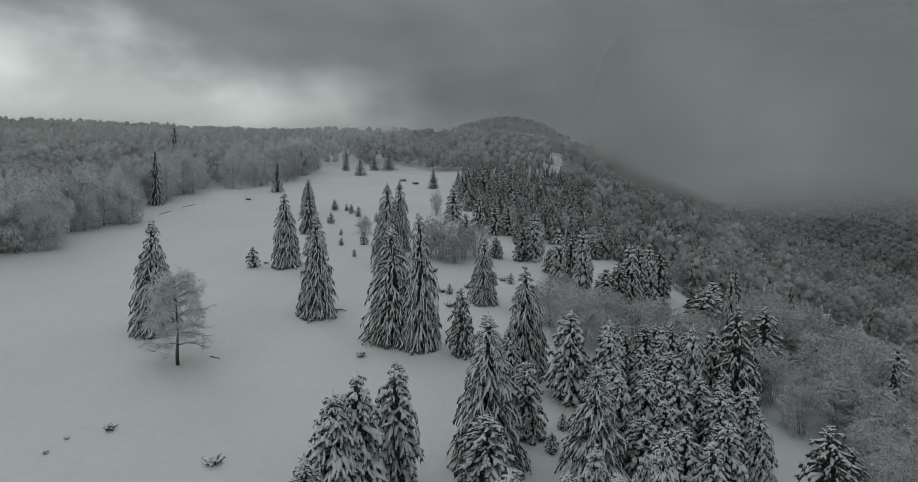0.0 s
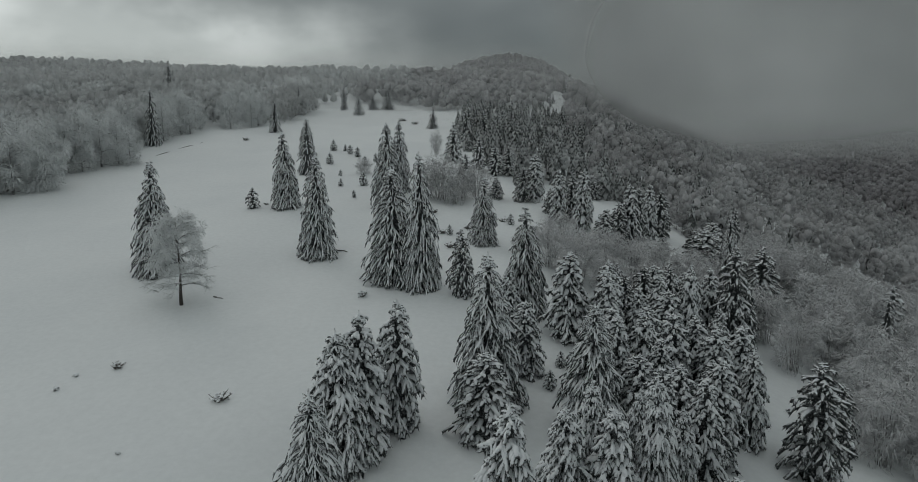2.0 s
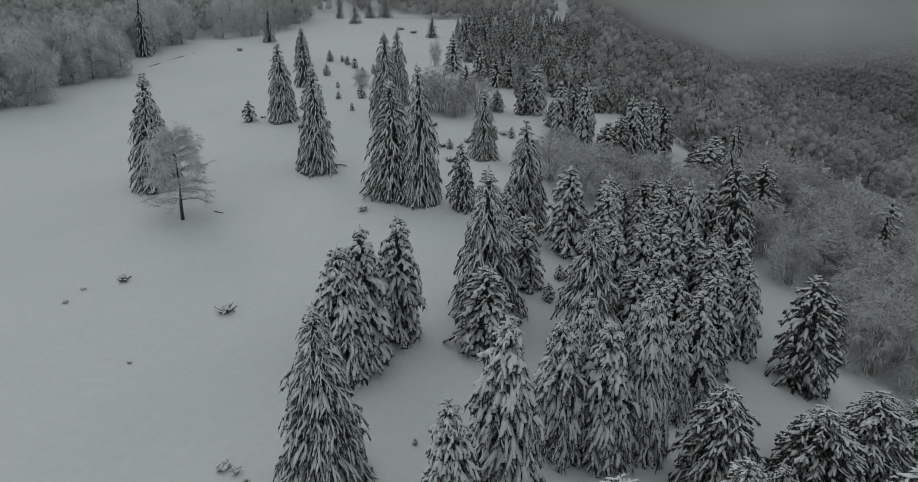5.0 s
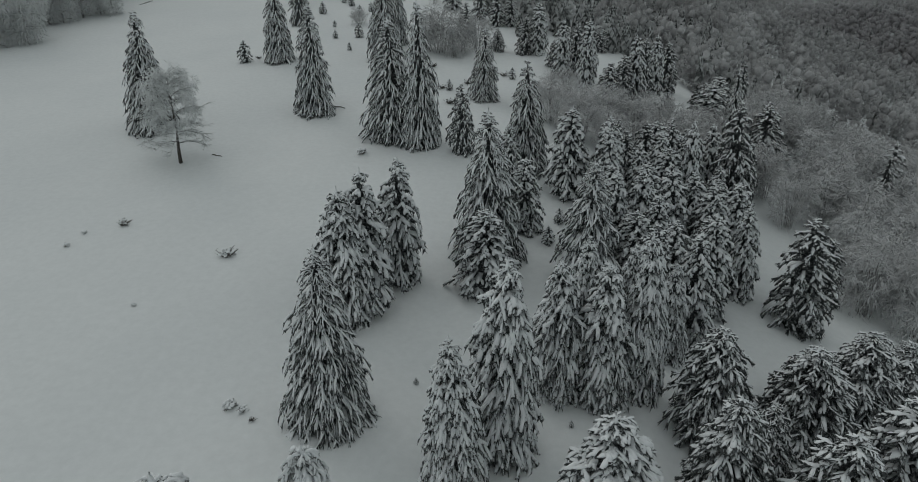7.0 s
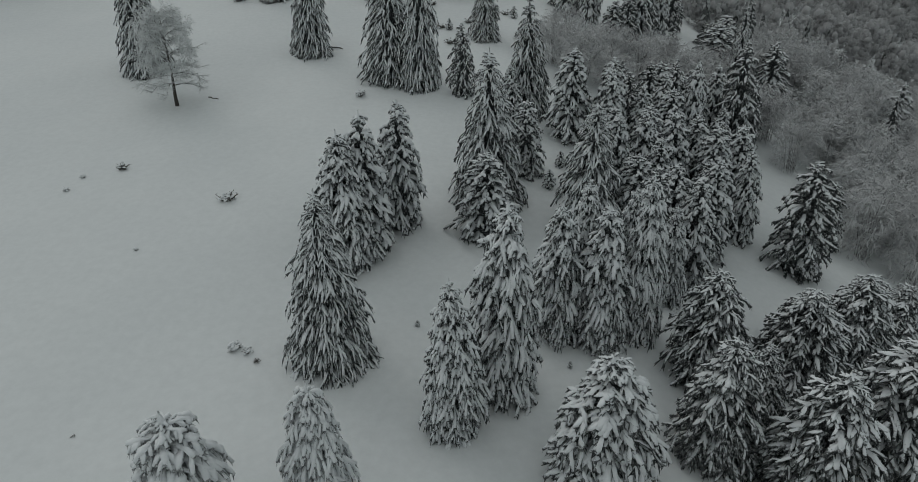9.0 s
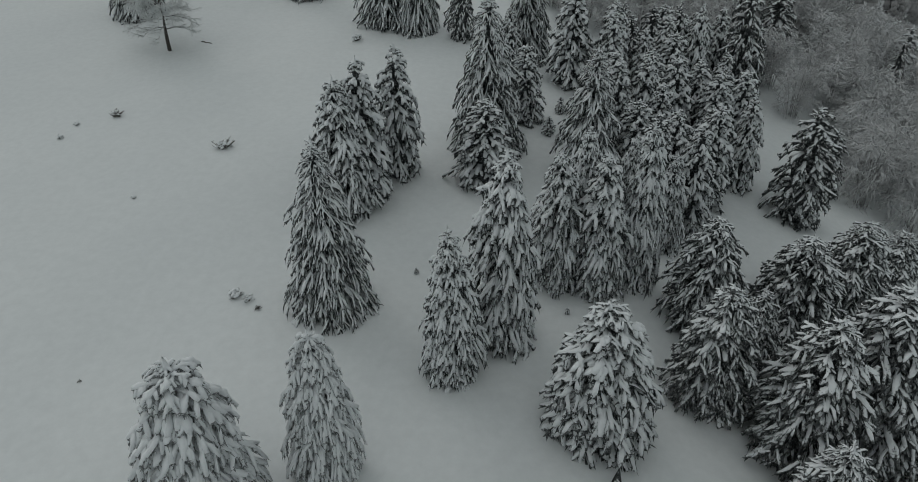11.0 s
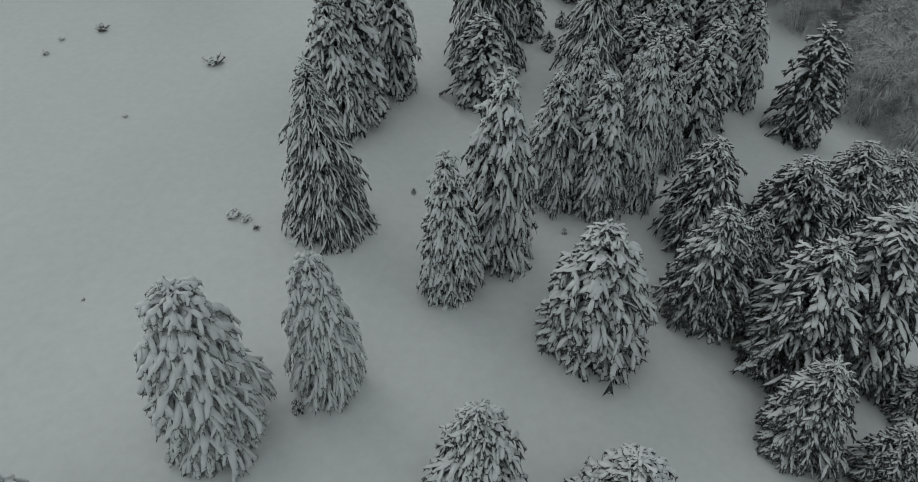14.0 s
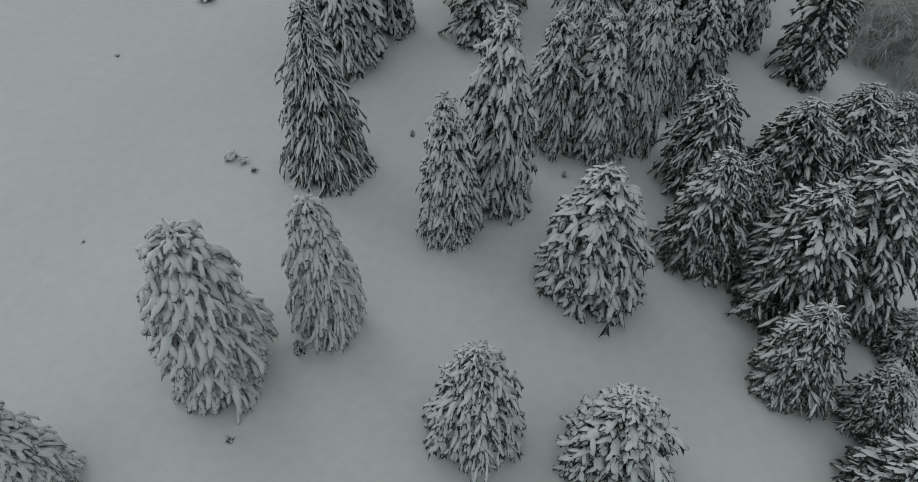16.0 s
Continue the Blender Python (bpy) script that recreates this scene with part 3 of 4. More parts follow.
def broom_parts(seed, h, r, stems, subs, twigs):
    """A tree of many stems that rise from the foot and bow outwards, hung with frosted twigs."""
    rnd = random.Random(seed)
    limb, frost = Geo(), Geo()
    for i in range(stems):
        a = i * 2.4 + rnd.uniform(-0.5, 0.5)
        reach, top = r * rnd.uniform(0.08, 1.0), h * rnd.uniform(0.62, 1.0)
        top *= 1 - 0.3 * (reach / r) ** 2
        o = Vector((math.cos(a), math.sin(a), 0))
        path = lambda q: o * (reach * (0.22 + 0.78 * q ** 1.4)) + Vector((0, 0, top * (1 - (1 - q) ** 1.7) - 0.12 * top * max(0, q - 0.6) / 0.4 - 0.3 * (q == 0)))
        pts = [path(q) for q in (0, 0.25, 0.5, 0.75, 1.0)]
        limb.tube(pts, [0.006 * h, 0.005 * h, 0.004 * h, 0.003 * h, 0.0012 * h], 4, cap=False)
        for j in range(subs):
            q = 0.15 + 0.85 * (j + rnd.random()) / subs
            q0 = path(q)
            b = a + rnd.uniform(-1.6, 1.6)
            ln = r * rnd.uniform(0.16, 0.34)
            e = Vector((math.cos(b), math.sin(b), rnd.uniform(0.0, 0.9)))
            q1 = q0 + e * ln
            limb.tube([q0, q1], [0.003 * h, 0.001 * h], 3, cap=False)
            for _ in range(twigs):
                w0 = q0.lerp(q1, rnd.random())
                c = b + rnd.uniform(-1.2, 1.2)
                g = Vector((math.cos(c), math.sin(c), rnd.uniform(-0.5, 0.9)))
                tl = rnd.uniform(0.4, 1.0) * r * 0.24
                wd = Vector((-g.y, g.x, rnd.uniform(-1, 1))).normalized() * rnd.uniform(0.025, 0.06) * (r / 4.0)
                frost.add([w0 - wd, w0 + wd, w0 + g * tl - Vector((0, 0, 0.3 * tl))], [(0, 1, 2)])
    return limb, frost


def broom(name, seed, h, r, stems, subs, twigs, label, group):
    root = new(name)
    l, f = broom_parts(seed, h, r, stems, subs, twigs)
    hang(f, seed, 1.0 * h, 2.1 * r, 16, 70, 0.0070, 0.110, 0.0)
    part("branchwork", l, RIME, root, "stems half coated with rime", smooth=False)
    part("crown", f, DULL_FROST, root, "twigs furred with white frost", smooth=False)
    return tagged(root, label, "tree", group)


def sprays(seed, lumps, n, wide, long, low=0.0, solid=True):
    """A frosted crown, one unit high and wide: many fine sprays of twigs round the limbs' ends. The last array holds soft normals."""
    rnd = random.Random(seed)
    v, f, soft = [], [], []
    for i in range(lumps):
        a, c = 2.4 * i + rnd.uniform(-0.6, 0.6), 1 - 1.95 * (i + 0.5) / lumps
        s = math.sqrt(max(0.0, 1 - c * c)) * rnd.uniform(0.5, 1.0)
        mid = Vector((0.36 * s * math.cos(a), 0.36 * s * math.sin(a), low + (1 - low) * (0.47 + 0.40 * c)))
        size = rnd.uniform(0.75, 1.3) * 0.55 / math.sqrt(lumps) * (1 - 0.4 * low)
        outward = (mid - Vector((0, 0, 0.4))).normalized() * 0.5 + Vector((0, 0, 0.55))
        for m in range(n):
            inner = solid and m < n // 5
            w = Vector((rnd.gauss(0, 1), rnd.gauss(0, 1), rnd.gauss(0.35, 0.8))).normalized()
            w = (w + 0.5 * Vector((mid.x, mid.y, 0)) * 3).normalized()
            p = mid + w * size * (rnd.uniform(0.05, 0.5) if inner else rnd.uniform(0.4, 1.0) if solid else rnd.uniform(0.55, 1.1))
            if solid:
                facing = (w + 0.5 * outward).normalized()
                t = Vector((rnd.uniform(-1, 1), rnd.uniform(-1, 1), rnd.uniform(-1.3, 0.5)))
                t = (t - facing * (t.dot(facing) * rnd.uniform(0.6, 1.0))).normalized()
            else:
                t = (w + Vector((rnd.uniform(-0.6, 0.6), rnd.uniform(-0.6, 0.6), rnd.uniform(-1.4, -0.2)))).normalized()
            sd = t.cross(w + Vector((rnd.uniform(-0.4, 0.4), rnd.uniform(-0.4, 0.4), 0.01)))
            sd = sd.normalized() * wide * rnd.uniform(0.5, 1.2) * (1.8 if inner else 1.0)
            k = len(v)
            v += [p - sd, p + sd, p + t * long * rnd.uniform(0.6, 1.3) * (1.3 if inner else 1.0)]
            soft += [(w * 0.25 + outward).normalized()] * 3
            face_up = (2 * sd).cross(t).dot(soft[-1]) > 0
            f.append((k, k + 1, k + 2) if face_up else (k + 1, k, k + 2))
    return np.array([tuple(p) for p in v]), np.array(f), np.array([tuple(p) for p in soft])


def hang(geo, seed, h, w, lumps, n, wide, long, low):
    """Adds such a crown, h high and w wide, to a Geo."""
    p, q, _ = sprays(seed, lumps, n, wide, long, low, False)
    geo.add([(w * a, w * b, h * c) for a, b, c in p], [tuple(int(k) for k in t) for t in q])


lone = beech("beech_tree", 5, 11.6, 4.6, 30, 9, 20, "bare beech covered with frost, alone on the meadow", "", 0.2)
lone.matrix_basis = pose(-33.5, 76.0, float(ground(-33.5, 76.0)) - 0.1, 0, 0, 20)


# ---- woods ----
def meadow_edge(y):
    """How far left the open meadow reaches."""
    return float(np.interp(y, [60, 110, 127, 131, 145, 163, 186, 220, 230, 293, 345, 365, 2000], [-96, -88, -87, -84, -87, -80, -85, -86, -64, -60, -57, -30, 60]))


def far_conifer(seed, rows_n, arms, snowy):
    """Boughs of a far conifer: snowy=False the dark mass, True the snow on it."""
    rnd = random.Random(seed)
    v, f = [], []
    for i in range(rows_n):
        u = (i + 0.5) / rows_n
        for k in range(arms):
            a = 2.4 * (i * arms + k) + rnd.uniform(-0.3, 0.3)
            ln = 0.5 * (1 - u ** 1.1) ** 0.9 * rnd.uniform(0.8, 1.15) + 0.03
            o = Vector((math.cos(a), math.sin(a), 0))
            sd = Vector((-o.y, o.x, 0))
            z0 = u * 0.97
            lift = 0.03 if snowy else 0.0
            w = (0.44 if snowy else 0.42) * ln
            tip = o * ln + Vector((0, 0, z0 - 0.17 * (1 - 0.6 * u) - 0.01 + lift))
            mid = o * (ln * 0.55) + Vector((0, 0, z0 + 0.01 + lift))
            b = len(v)
            if snowy:
                if rnd.random() < 0.06:
                    continue
                v += [o * (ln * 0.2) + Vector((0, 0, z0 + 0.03 + lift)), mid - sd * w, mid + sd * w, tip]
                f += [(b, b + 1, b + 2), (b + 1, b + 3, b + 2)]
            else:
                v += [Vector((0, 0, z0 + 0.05)), mid - sd * w, mid + sd * w, tip - Vector((0, 0, 0.015))]
                f += [(b, b + 1, b + 2), (b + 1, b + 3, b + 2)]
    return np.array([tuple(p) for p in v]), np.array(f)


def scatter(name, places, templates, mat, label, category):
    """Joins many far trees into one mesh. places: rows of x, y, height, width, turn, template."""
    vs, fs, soft, n = [], [], [], 0
    for x, y, z, h, w, turn, k in places:
        tv, tf, *tn = templates[int(k) % len(templates)]
        c, s = math.cos(turn), math.sin(turn)
        vs.append(np.stack([x + w * (tv[:, 0] * c - tv[:, 1] * s), y + w * (tv[:, 0] * s + tv[:, 1] * c), z + h * tv[:, 2]], -1))
        if tn:
            soft.append(np.stack([tn[0][:, 0] * c - tn[0][:, 1] * s, tn[0][:, 0] * s + tn[0][:, 1] * c, tn[0][:, 2]], -1))
        fs.append(tf + n)
        n += len(tv)
    v, f = np.concatenate(vs), np.concatenate(fs)
    me = bpy.data.meshes.new(name)
    me.vertices.add(len(v))
    me.vertices.foreach_set("co", v.ravel())
    me.loops.add(len(f) * 3)
    me.loops.foreach_set("vertex_index", f.ravel().astype(np.int32))
    me.polygons.add(len(f))
    me.polygons.foreach_set("loop_start", np.arange(0, len(f) * 3, 3, dtype=np.int32))
    me.polygons.foreach_set("use_smooth", np.ones(len(f), dtype=bool))
    me.materials.append(mat)
    me.update()
    me.validate()
    if soft:
        me.normals_split_custom_set_from_vertices(np.concatenate(soft).tolist())
    return tagged(new(name, me), label, category, kind="stuff")


rng = random.Random(42)


def sown(x0, x1, y0, y1, step, test):
    """Places on a jittered grid, those that pass the test, with the ground's height."""
    xs = np.arange(x0, x1, step)
    ys = np.arange(y0, y1, step)
    out = []
    for y in ys:
        for x in xs:
            px, py = x + rng.uniform(-0.48, 0.48) * step, y + rng.uniform(-0.48, 0.48) * step
            if abs(px) < 0.80 * py + 12 and test(px, py):
                out.append((px, py))
    z = ground(np.array([p[0] for p in out]), np.array([p[1] for p in out]))
    return [(x, y, float(q)) for (x, y), q in zip(out, z)]


def ridge(x, y):
    return x - 20 - 0.10 * min(max(y, 0), 700)


def in_left(x, y):
    return x < meadow_edge(y) + 2.5 * math.sin(y * 0.21) and y < 620


def in_hill(x, y):
    open_top = (20 < x < 56 and 250 < y < 296) or (0.132 * y < x < 0.172 * y and 280 < y < 520)
    start = float(np.interp(x, [-60, -24, 0, 60], [345, 322, 292, 298]))
    return y > start + 0.05 * max(0, x - 60) + 4 * math.sin(x * 0.15) and x > meadow_edge(y) and ridge(x, y) < 40 and not open_top


def wood_edge(y):
    """Where the woods on the falling side begin."""
    return float(np.interp(y, [48, 58, 80, 95, 112, 130, 160, 200, 300, 420], [50, 41, 38, 40, 48, 38, 34, 36, 48, 66]))


def in_right(x, y):
    return x > wood_edge(y) + 2 * math.sin(y * 0.3) and y > 50


def belt(x, y):
    lo = float(np.interp(y, [126, 134, 142, 152, 175, 200, 260, 345], [40, 27, 15, 10, 3, 0, 0, 12]))
    return lo + 2 * math.sin(y * 0.3) < x < wood_edge(y) + 26 and 126 < y < (285 if x < 12 else 262)


def dressed(points, h0, h1, ratio):
    return [(x, y, z - 0.3, h := rng.uniform(h0, h1), h * ratio * rng.uniform(0.8, 1.2), rng.uniform(0, 6.28), rng.randrange(12)) for x, y, z in points]


def part_of(points, share):
    return [p for p in points if rng.random() < share]


# the nearest of the frosted trees stand singly
def edge_beech(seed):
    """A big beech at the wood's edge, its frosted crown reaching down to the snow."""
    root = new("frosted_beech")
    w, l, f = beech_parts(seed, 12.0, 4.6, 18, 7, 6, 0.05)
    hang(f, seed, 12.6, 9.4, 15, 150, 0.0085, 0.090, 0.0)
    part("trunk", w, RIME, root, "grey trunk")
    part("branchwork", l, RIME, root, "limbs half coated with rime", smooth=False)
    part("crown", f, FROST, root, "twigs furred with white frost", smooth=False)
    return tagged(root, "large beech thick with frost at the meadow's edge", "tree", "frosted beeches along the meadow")


BROOMS = [broom("frosted_tree", 60 + i, 8.0, 3.6, 16, 9, 12, "many-stemmed bare tree thick with white frost", "frosted trees below the firs") for i in range(4)]
EDGES = [edge_beech(80 + i) for i in range(3)]
planted = {"n": 0}


def plant_one(bases, h0, w0, x, y, h, w):
    n = planted["n"]
    base = bases[n % len(bases)]
    m = pose(x, y, float(ground(x, y)) - 0.2, 0, 0, (n * 137.5) % 360)
    if base.name in USED:
        base = copy_thing(base, m)
    USED.add(base.name)
    base.matrix_basis = m
    base.scale = (w / w0, w / w0, h / h0)
    planted["n"] = n + 1


GROVE = [(14, 101, 5.5, 6), (18, 98, 5, 5.5), (21.5, 102, 4, 5), (25, 104, 3.5, 5), (30, 105, 3.5, 5), (24, 97.5, 4, 5), (32, 103, 3.5, 5), (34, 97, 4, 6), (10.5, 97, 4.5, 5), (28, 100, 4, 5), (37, 101, 4, 6), (17, 105, 5, 5)]
GROVE += [(13, 92, 6.5, 7), (17, 90, 7, 7), (21, 93, 7, 8), (25, 91, 7, 7), (29, 93, 7, 8), (33, 91, 6.5, 7), (37, 94, 6.5, 7), (20, 86, 6, 6), (26, 86, 6, 7), (31, 86, 6, 7), (15, 86, 5.5, 6), (35, 86, 6, 7)]
GROVE += [(-3.2, 127, 9.5, 10), (0.5, 127, 8, 7), (-6, 129, 8, 8), (3.5, 130, 7, 7), (-1, 124, 6, 6), (-6, 173, 7, 4), (-22, 150, 4, 5)]
for x, y, h, w in GROVE:
    plant_one(BROOMS, 8.0, 7.2, x, y, h, w)
near_right = [p for p in sown(30, 100, 50, 130, 5.0, in_right) if p[1] < 122 - 0.3 * (p[0] - 40)]
SLOPE_FIRS = [(a, b) for a, b, *_ in FAR_FIR + FAR_SPRUCE if a > 40]
near_right = [p for p in near_right if not any(abs(p[0] - a * p[1] / b) < 3 and -3 < b - p[1] < 10 for a, b in SLOPE_FIRS)]
for x, y, z in near_right:
    plant_one(BROOMS, 8.0, 7.2, x, y, rng.uniform(6.5, 9.5), rng.uniform(6.5, 8.5))
left_edge = sown(-125, -60, 100, 235, 6.0, lambda x, y: meadow_edge(y) - 9 < x < meadow_edge(y) + 1.5 * math.sin(y * 0.4) and not (abs(x + 84 + 0.46 * (y - 182)) < 7 and 170 < y < 187))
for x, y, h, w in ((-88, 128, 12, 10), (-84, 132, 12, 10), (-80.5, 160, 9, 8), (-86, 157, 13, 10), (-90, 150, 12, 10)):
    plant_one(EDGES, 12.0, 9.2, x, y, h, w)
for x, y, z in left_edge:
    plant_one(EDGES, 12.0, 9.2, x, y, rng.uniform(8, 16), rng.uniform(7.5, 12))

def crowns(seed, lumps, n, wide, long):
    """A far crown: rounded masses of frosted twigs heaped round the stem, with loose sprays standing off them."""
    rnd = random.Random(seed)
    g = (1 + 5 ** 0.5) / 2
    ico = np.array([(-1, g, 0), (1, g, 0), (-1, -g, 0), (1, -g, 0), (0, -1, g), (0, 1, g), (0, -1, -g), (0, 1, -g), (g, 0, -1), (g, 0, 1), (-g, 0, -1), (-g, 0, 1)]) / 1.9
    tri = np.array([(0, 11, 5), (0, 5, 1), (0, 1, 7), (0, 7, 10), (0, 10, 11), (1, 5, 9), (5, 11, 4), (11, 10, 2), (10, 7, 6), (7, 1, 8), (3, 9, 4), (3, 4, 2), (3, 2, 6), (3, 6, 8), (3, 8, 9), (4, 9, 5), (2, 4, 11), (6, 2, 10), (8, 6, 7), (9, 8, 1)])
    vs, fs, ns, count = [], [], [], 0
    for i in range(lumps):
        a, c = 2.4 * i + rnd.uniform(-0.6, 0.6), 1 - 1.8 * (i + 0.5) / lumps
        q = math.sqrt(max(0.0, 1 - c * c)) * rnd.uniform(0.55, 1.0)
        mid = np.array([0.33 * q * math.cos(a), 0.33 * q * math.sin(a), 0.48 + 0.36 * c])
        size = rnd.uniform(0.75, 1.2) * 0.33 / math.sqrt(lumps)
        jit = np.array([rnd.uniform(0.75, 1.2) for _ in range(12)])[:, None]
        vs.append(mid + ico * jit * size * np.array([1, 1, 1.15]))
        ns.append(ico * 0.6 + np.array([0, 0, 0.5]))
        fs.append(tri + count)
        count += 12
    v, f, soft_n = sprays(seed, lumps, n, wide, long) if n else (np.zeros((0, 3)), np.zeros((0, 3), dtype=int), np.zeros((0, 3)))
    return np.concatenate([*vs, v]), np.concatenate([*fs, f + count]), np.concatenate([*ns, soft_n])


FINE = [crowns(s, 15, 28, 0.010, 0.085) for s in (1, 2, 3, 4)]
MEDIUM = [crowns(s, 9, 16, 0.013, 0.085) for s in (8, 9, 10)]
COARSE = [crowns(s, 5, 9, 0.024, 0.085) for s in (5, 6, 7)]
left = dressed(sown(-430, 20, 100, 620, 6.0, lambda x, y: in_left(x, y) and x < meadow_edge(y) - (8 if y < 235 else 0)), 9, 15, 0.80)
scatter("left_woods", [p for p in left if math.hypot(p[0], p[1]) < 300], FINE, FAR_FROST, "dense beech wood furred with grey frost", "woods")
scatter("upper_woods", part_of([p for p in left if math.hypot(p[0], p[1]) >= 300], 0.55), COARSE, FAR_FROST, "frosted beech wood on the upper slope", "woods")
hill = dressed(sown(-420, 260, 285, 930, 8.0, in_hill), 9, 14, 1.1)
scatter("hill_woods", hill, [MEDIUM[0], COARSE[1], COARSE[2]], SLOPE_FROST, "far wooded hill grey with frost", "woods")
right = [p for p in sown(30, 340, 60, 560, 6.0, in_right) if p[1] >= 122 - 0.3 * (p[0] - 40)]
right_beech = dressed(part_of(right, 0.88), 6, 10, 0.95)
# the wood is young and low round the firs that stand in it
right_beech = [(*p[:3], p[3] * (0.42 if any(abs(p[0] - a + 0.4 * (b - p[1])) < 6 and -30 < p[1] - b < 5 for a, b in SLOPE_FIRS) else 1.0), *p[4:]) for p in right_beech]
scatter("slope_woods", [p for p in right_beech if p[1] < 250], FINE, SLOPE_FROST, "frosted broadleaf wood down the slope", "woods")
scatter("lower_slope_woods", part_of([p for p in right_beech if p[1] >= 250], 0.45), MEDIUM, SLOPE_BROWN, "grey-brown frosted wood further down the slope", "woods")
valley = dressed(sown(150, 760, 330, 840, 8.5, lambda x, y: ridge(x, y) > 150 and (y > 560 or x > 215)), 9, 14, 1.15)
scatter("valley_woods", valley, COARSE, FAR_BROWN, "dark far wood across the gully under cloud", "woods")

DARKS = [far_conifer(s, 9, 5, False) for s in (1, 2, 3)]
WHITES = [far_conifer(s, 9, 5, True) for s in (1, 2, 3)]
in_belt = sown(-20, 110, 120, 345, 4.2, belt)
conifers = dressed(part_of(in_belt, 0.75), 5, 8.5, 0.52)
scatter("belt_bushes", dressed(part_of(in_belt, 0.6), 3, 5.5, 1.1), MEDIUM, FAR_FROST, "frosted bushes between the conifers", "bushes")
conifers += dressed(part_of(right, 0.07), 6, 11, 0.40)
conifers += dressed(part_of(sown(14, 75, 262, 360, 9, lambda x, y: x < 0.2 * y), 0.35), 3.5, 6, 0.45)
conifers += dressed(sown(-420, 240, 400, 900, 17, in_hill), 7, 11, 0.38)
conifers += dressed(sown(200, 800, 380, 900, 22, lambda x, y: ridge(x, y) > 170), 9, 14, 0.36)
scatter("far_conifers", conifers, DARKS, FAR_DARK, "dark conifers scattered through the far woods", "woods")
scatter("far_conifer_snow", conifers, WHITES, FAR_SNOW, "snow on the far conifers", "snow")


# ---- saplings, shrubs, fallen wood ----
SAPLING = conifer("sapling", 9, 3.0, 0.8, "fir", -1, "young snow-dusted fir standing in the meadow", "saplings on the meadow")
SAPLINGS = [(-37.9, 118.8, 3.9), (-32, 162, 3.0), (-26.8, 147.3, 1.5), (-24.8, 136.4, 1.8), (-20.4, 125.8, 1.5), (-28.9, 174.3, 2.6), (-26.5, 170.9, 2.8), (-23, 160, 2.6), (-34.4, 180, 3.2), (-20.1, 137, 3.0), (-19, 150, 2.2), (-21, 165, 2.4), (-17, 158, 2.0), (-31, 179, 2.0), (-18, 143, 2.2)]
SAPLINGS += [(-3.1, 38.8, 0.6), (8.8, 59.9, 2.0), (10.5, 64.2, 1.8), (-8.3, 20.9, 1.1), (9.6, 58.4, 1.2), (7.4, 35.5, 0.6), (15.5, 40.6, 0.6), (-1.5, 104, 1.8), (9, 112, 2.0), (13, 108, 1.6), (-12, 115, 1.6)]
for i, (x, y, h) in enumerate(SAPLINGS):
    m = pose(x, y, float(ground(x, y)) - 0.05, 0, 0, i * 77 % 360)
    ob = copy_thing(SAPLING, m) if i else SAPLING
    ob.matrix_basis = m
    ob.scale = (h / 2.6, h / 2.6, h / 3.0)


def shrub(x, y, size, seed, snowy):
    rnd = random.Random(seed)
    root = new("shrub")
    root.matrix_basis = pose(x, y, float(ground(x, y)), 0, 0, seed * 50 % 360)
    tw, sn = Geo(), Geo()
    buried = snowy >= 20
    for i in range(9 if buried else 26):
        a, up = rnd.uniform(0, 6.28), rnd.uniform(0.25, 1.1)
        b = Vector((rnd.uniform(-0.3, 0.3), rnd.uniform(-0.3, 0.3), -0.05)) * size
        tip = b + Vector((math.cos(a), math.sin(a), up)) * size * rnd.uniform(0.3, 0.7)
        tw.tube([b, b.lerp(tip, 0.5) + Vector((0, 0, 0.05 * size)), tip], [0.035 * size, 0.028 * size, 0.01 * size], 4)
        for _ in range(3):
            c = b.lerp(tip, rnd.uniform(0.4, 0.95))
            g = Vector((rnd.uniform(-1, 1), rnd.uniform(-1, 1), rnd.uniform(-0.2, 0.8))).normalized() * size * 0.22
            tw.tube([c, c + g], [0.02 * size, 0.008 * size], 3)
    for i in range(snowy):
        p = Vector((rnd.uniform(-0.5, 0.5), rnd.uniform(-0.5, 0.5), rnd.uniform(0.1, 0.5))) * size
        o = Vector((rnd.uniform(-1, 1), rnd.uniform(-1, 1), 0.1)) * size * 0.16
        sn.tube([p - o, p, p + o], [0.06 * size, (0.2 if buried else 0.12) * size, 0.05 * size], 6, 0.7)
    tagged(part("twig_cluster", tw, TWIG, root, smooth=False), kind="stuff")
    tagged(part("snow_cap", sn, HEAVY_SNOW, root), kind="stuff")
    return tagged(root, "dark leafless shrub poking out of the snow", "shrub", "shrubs on the meadow")


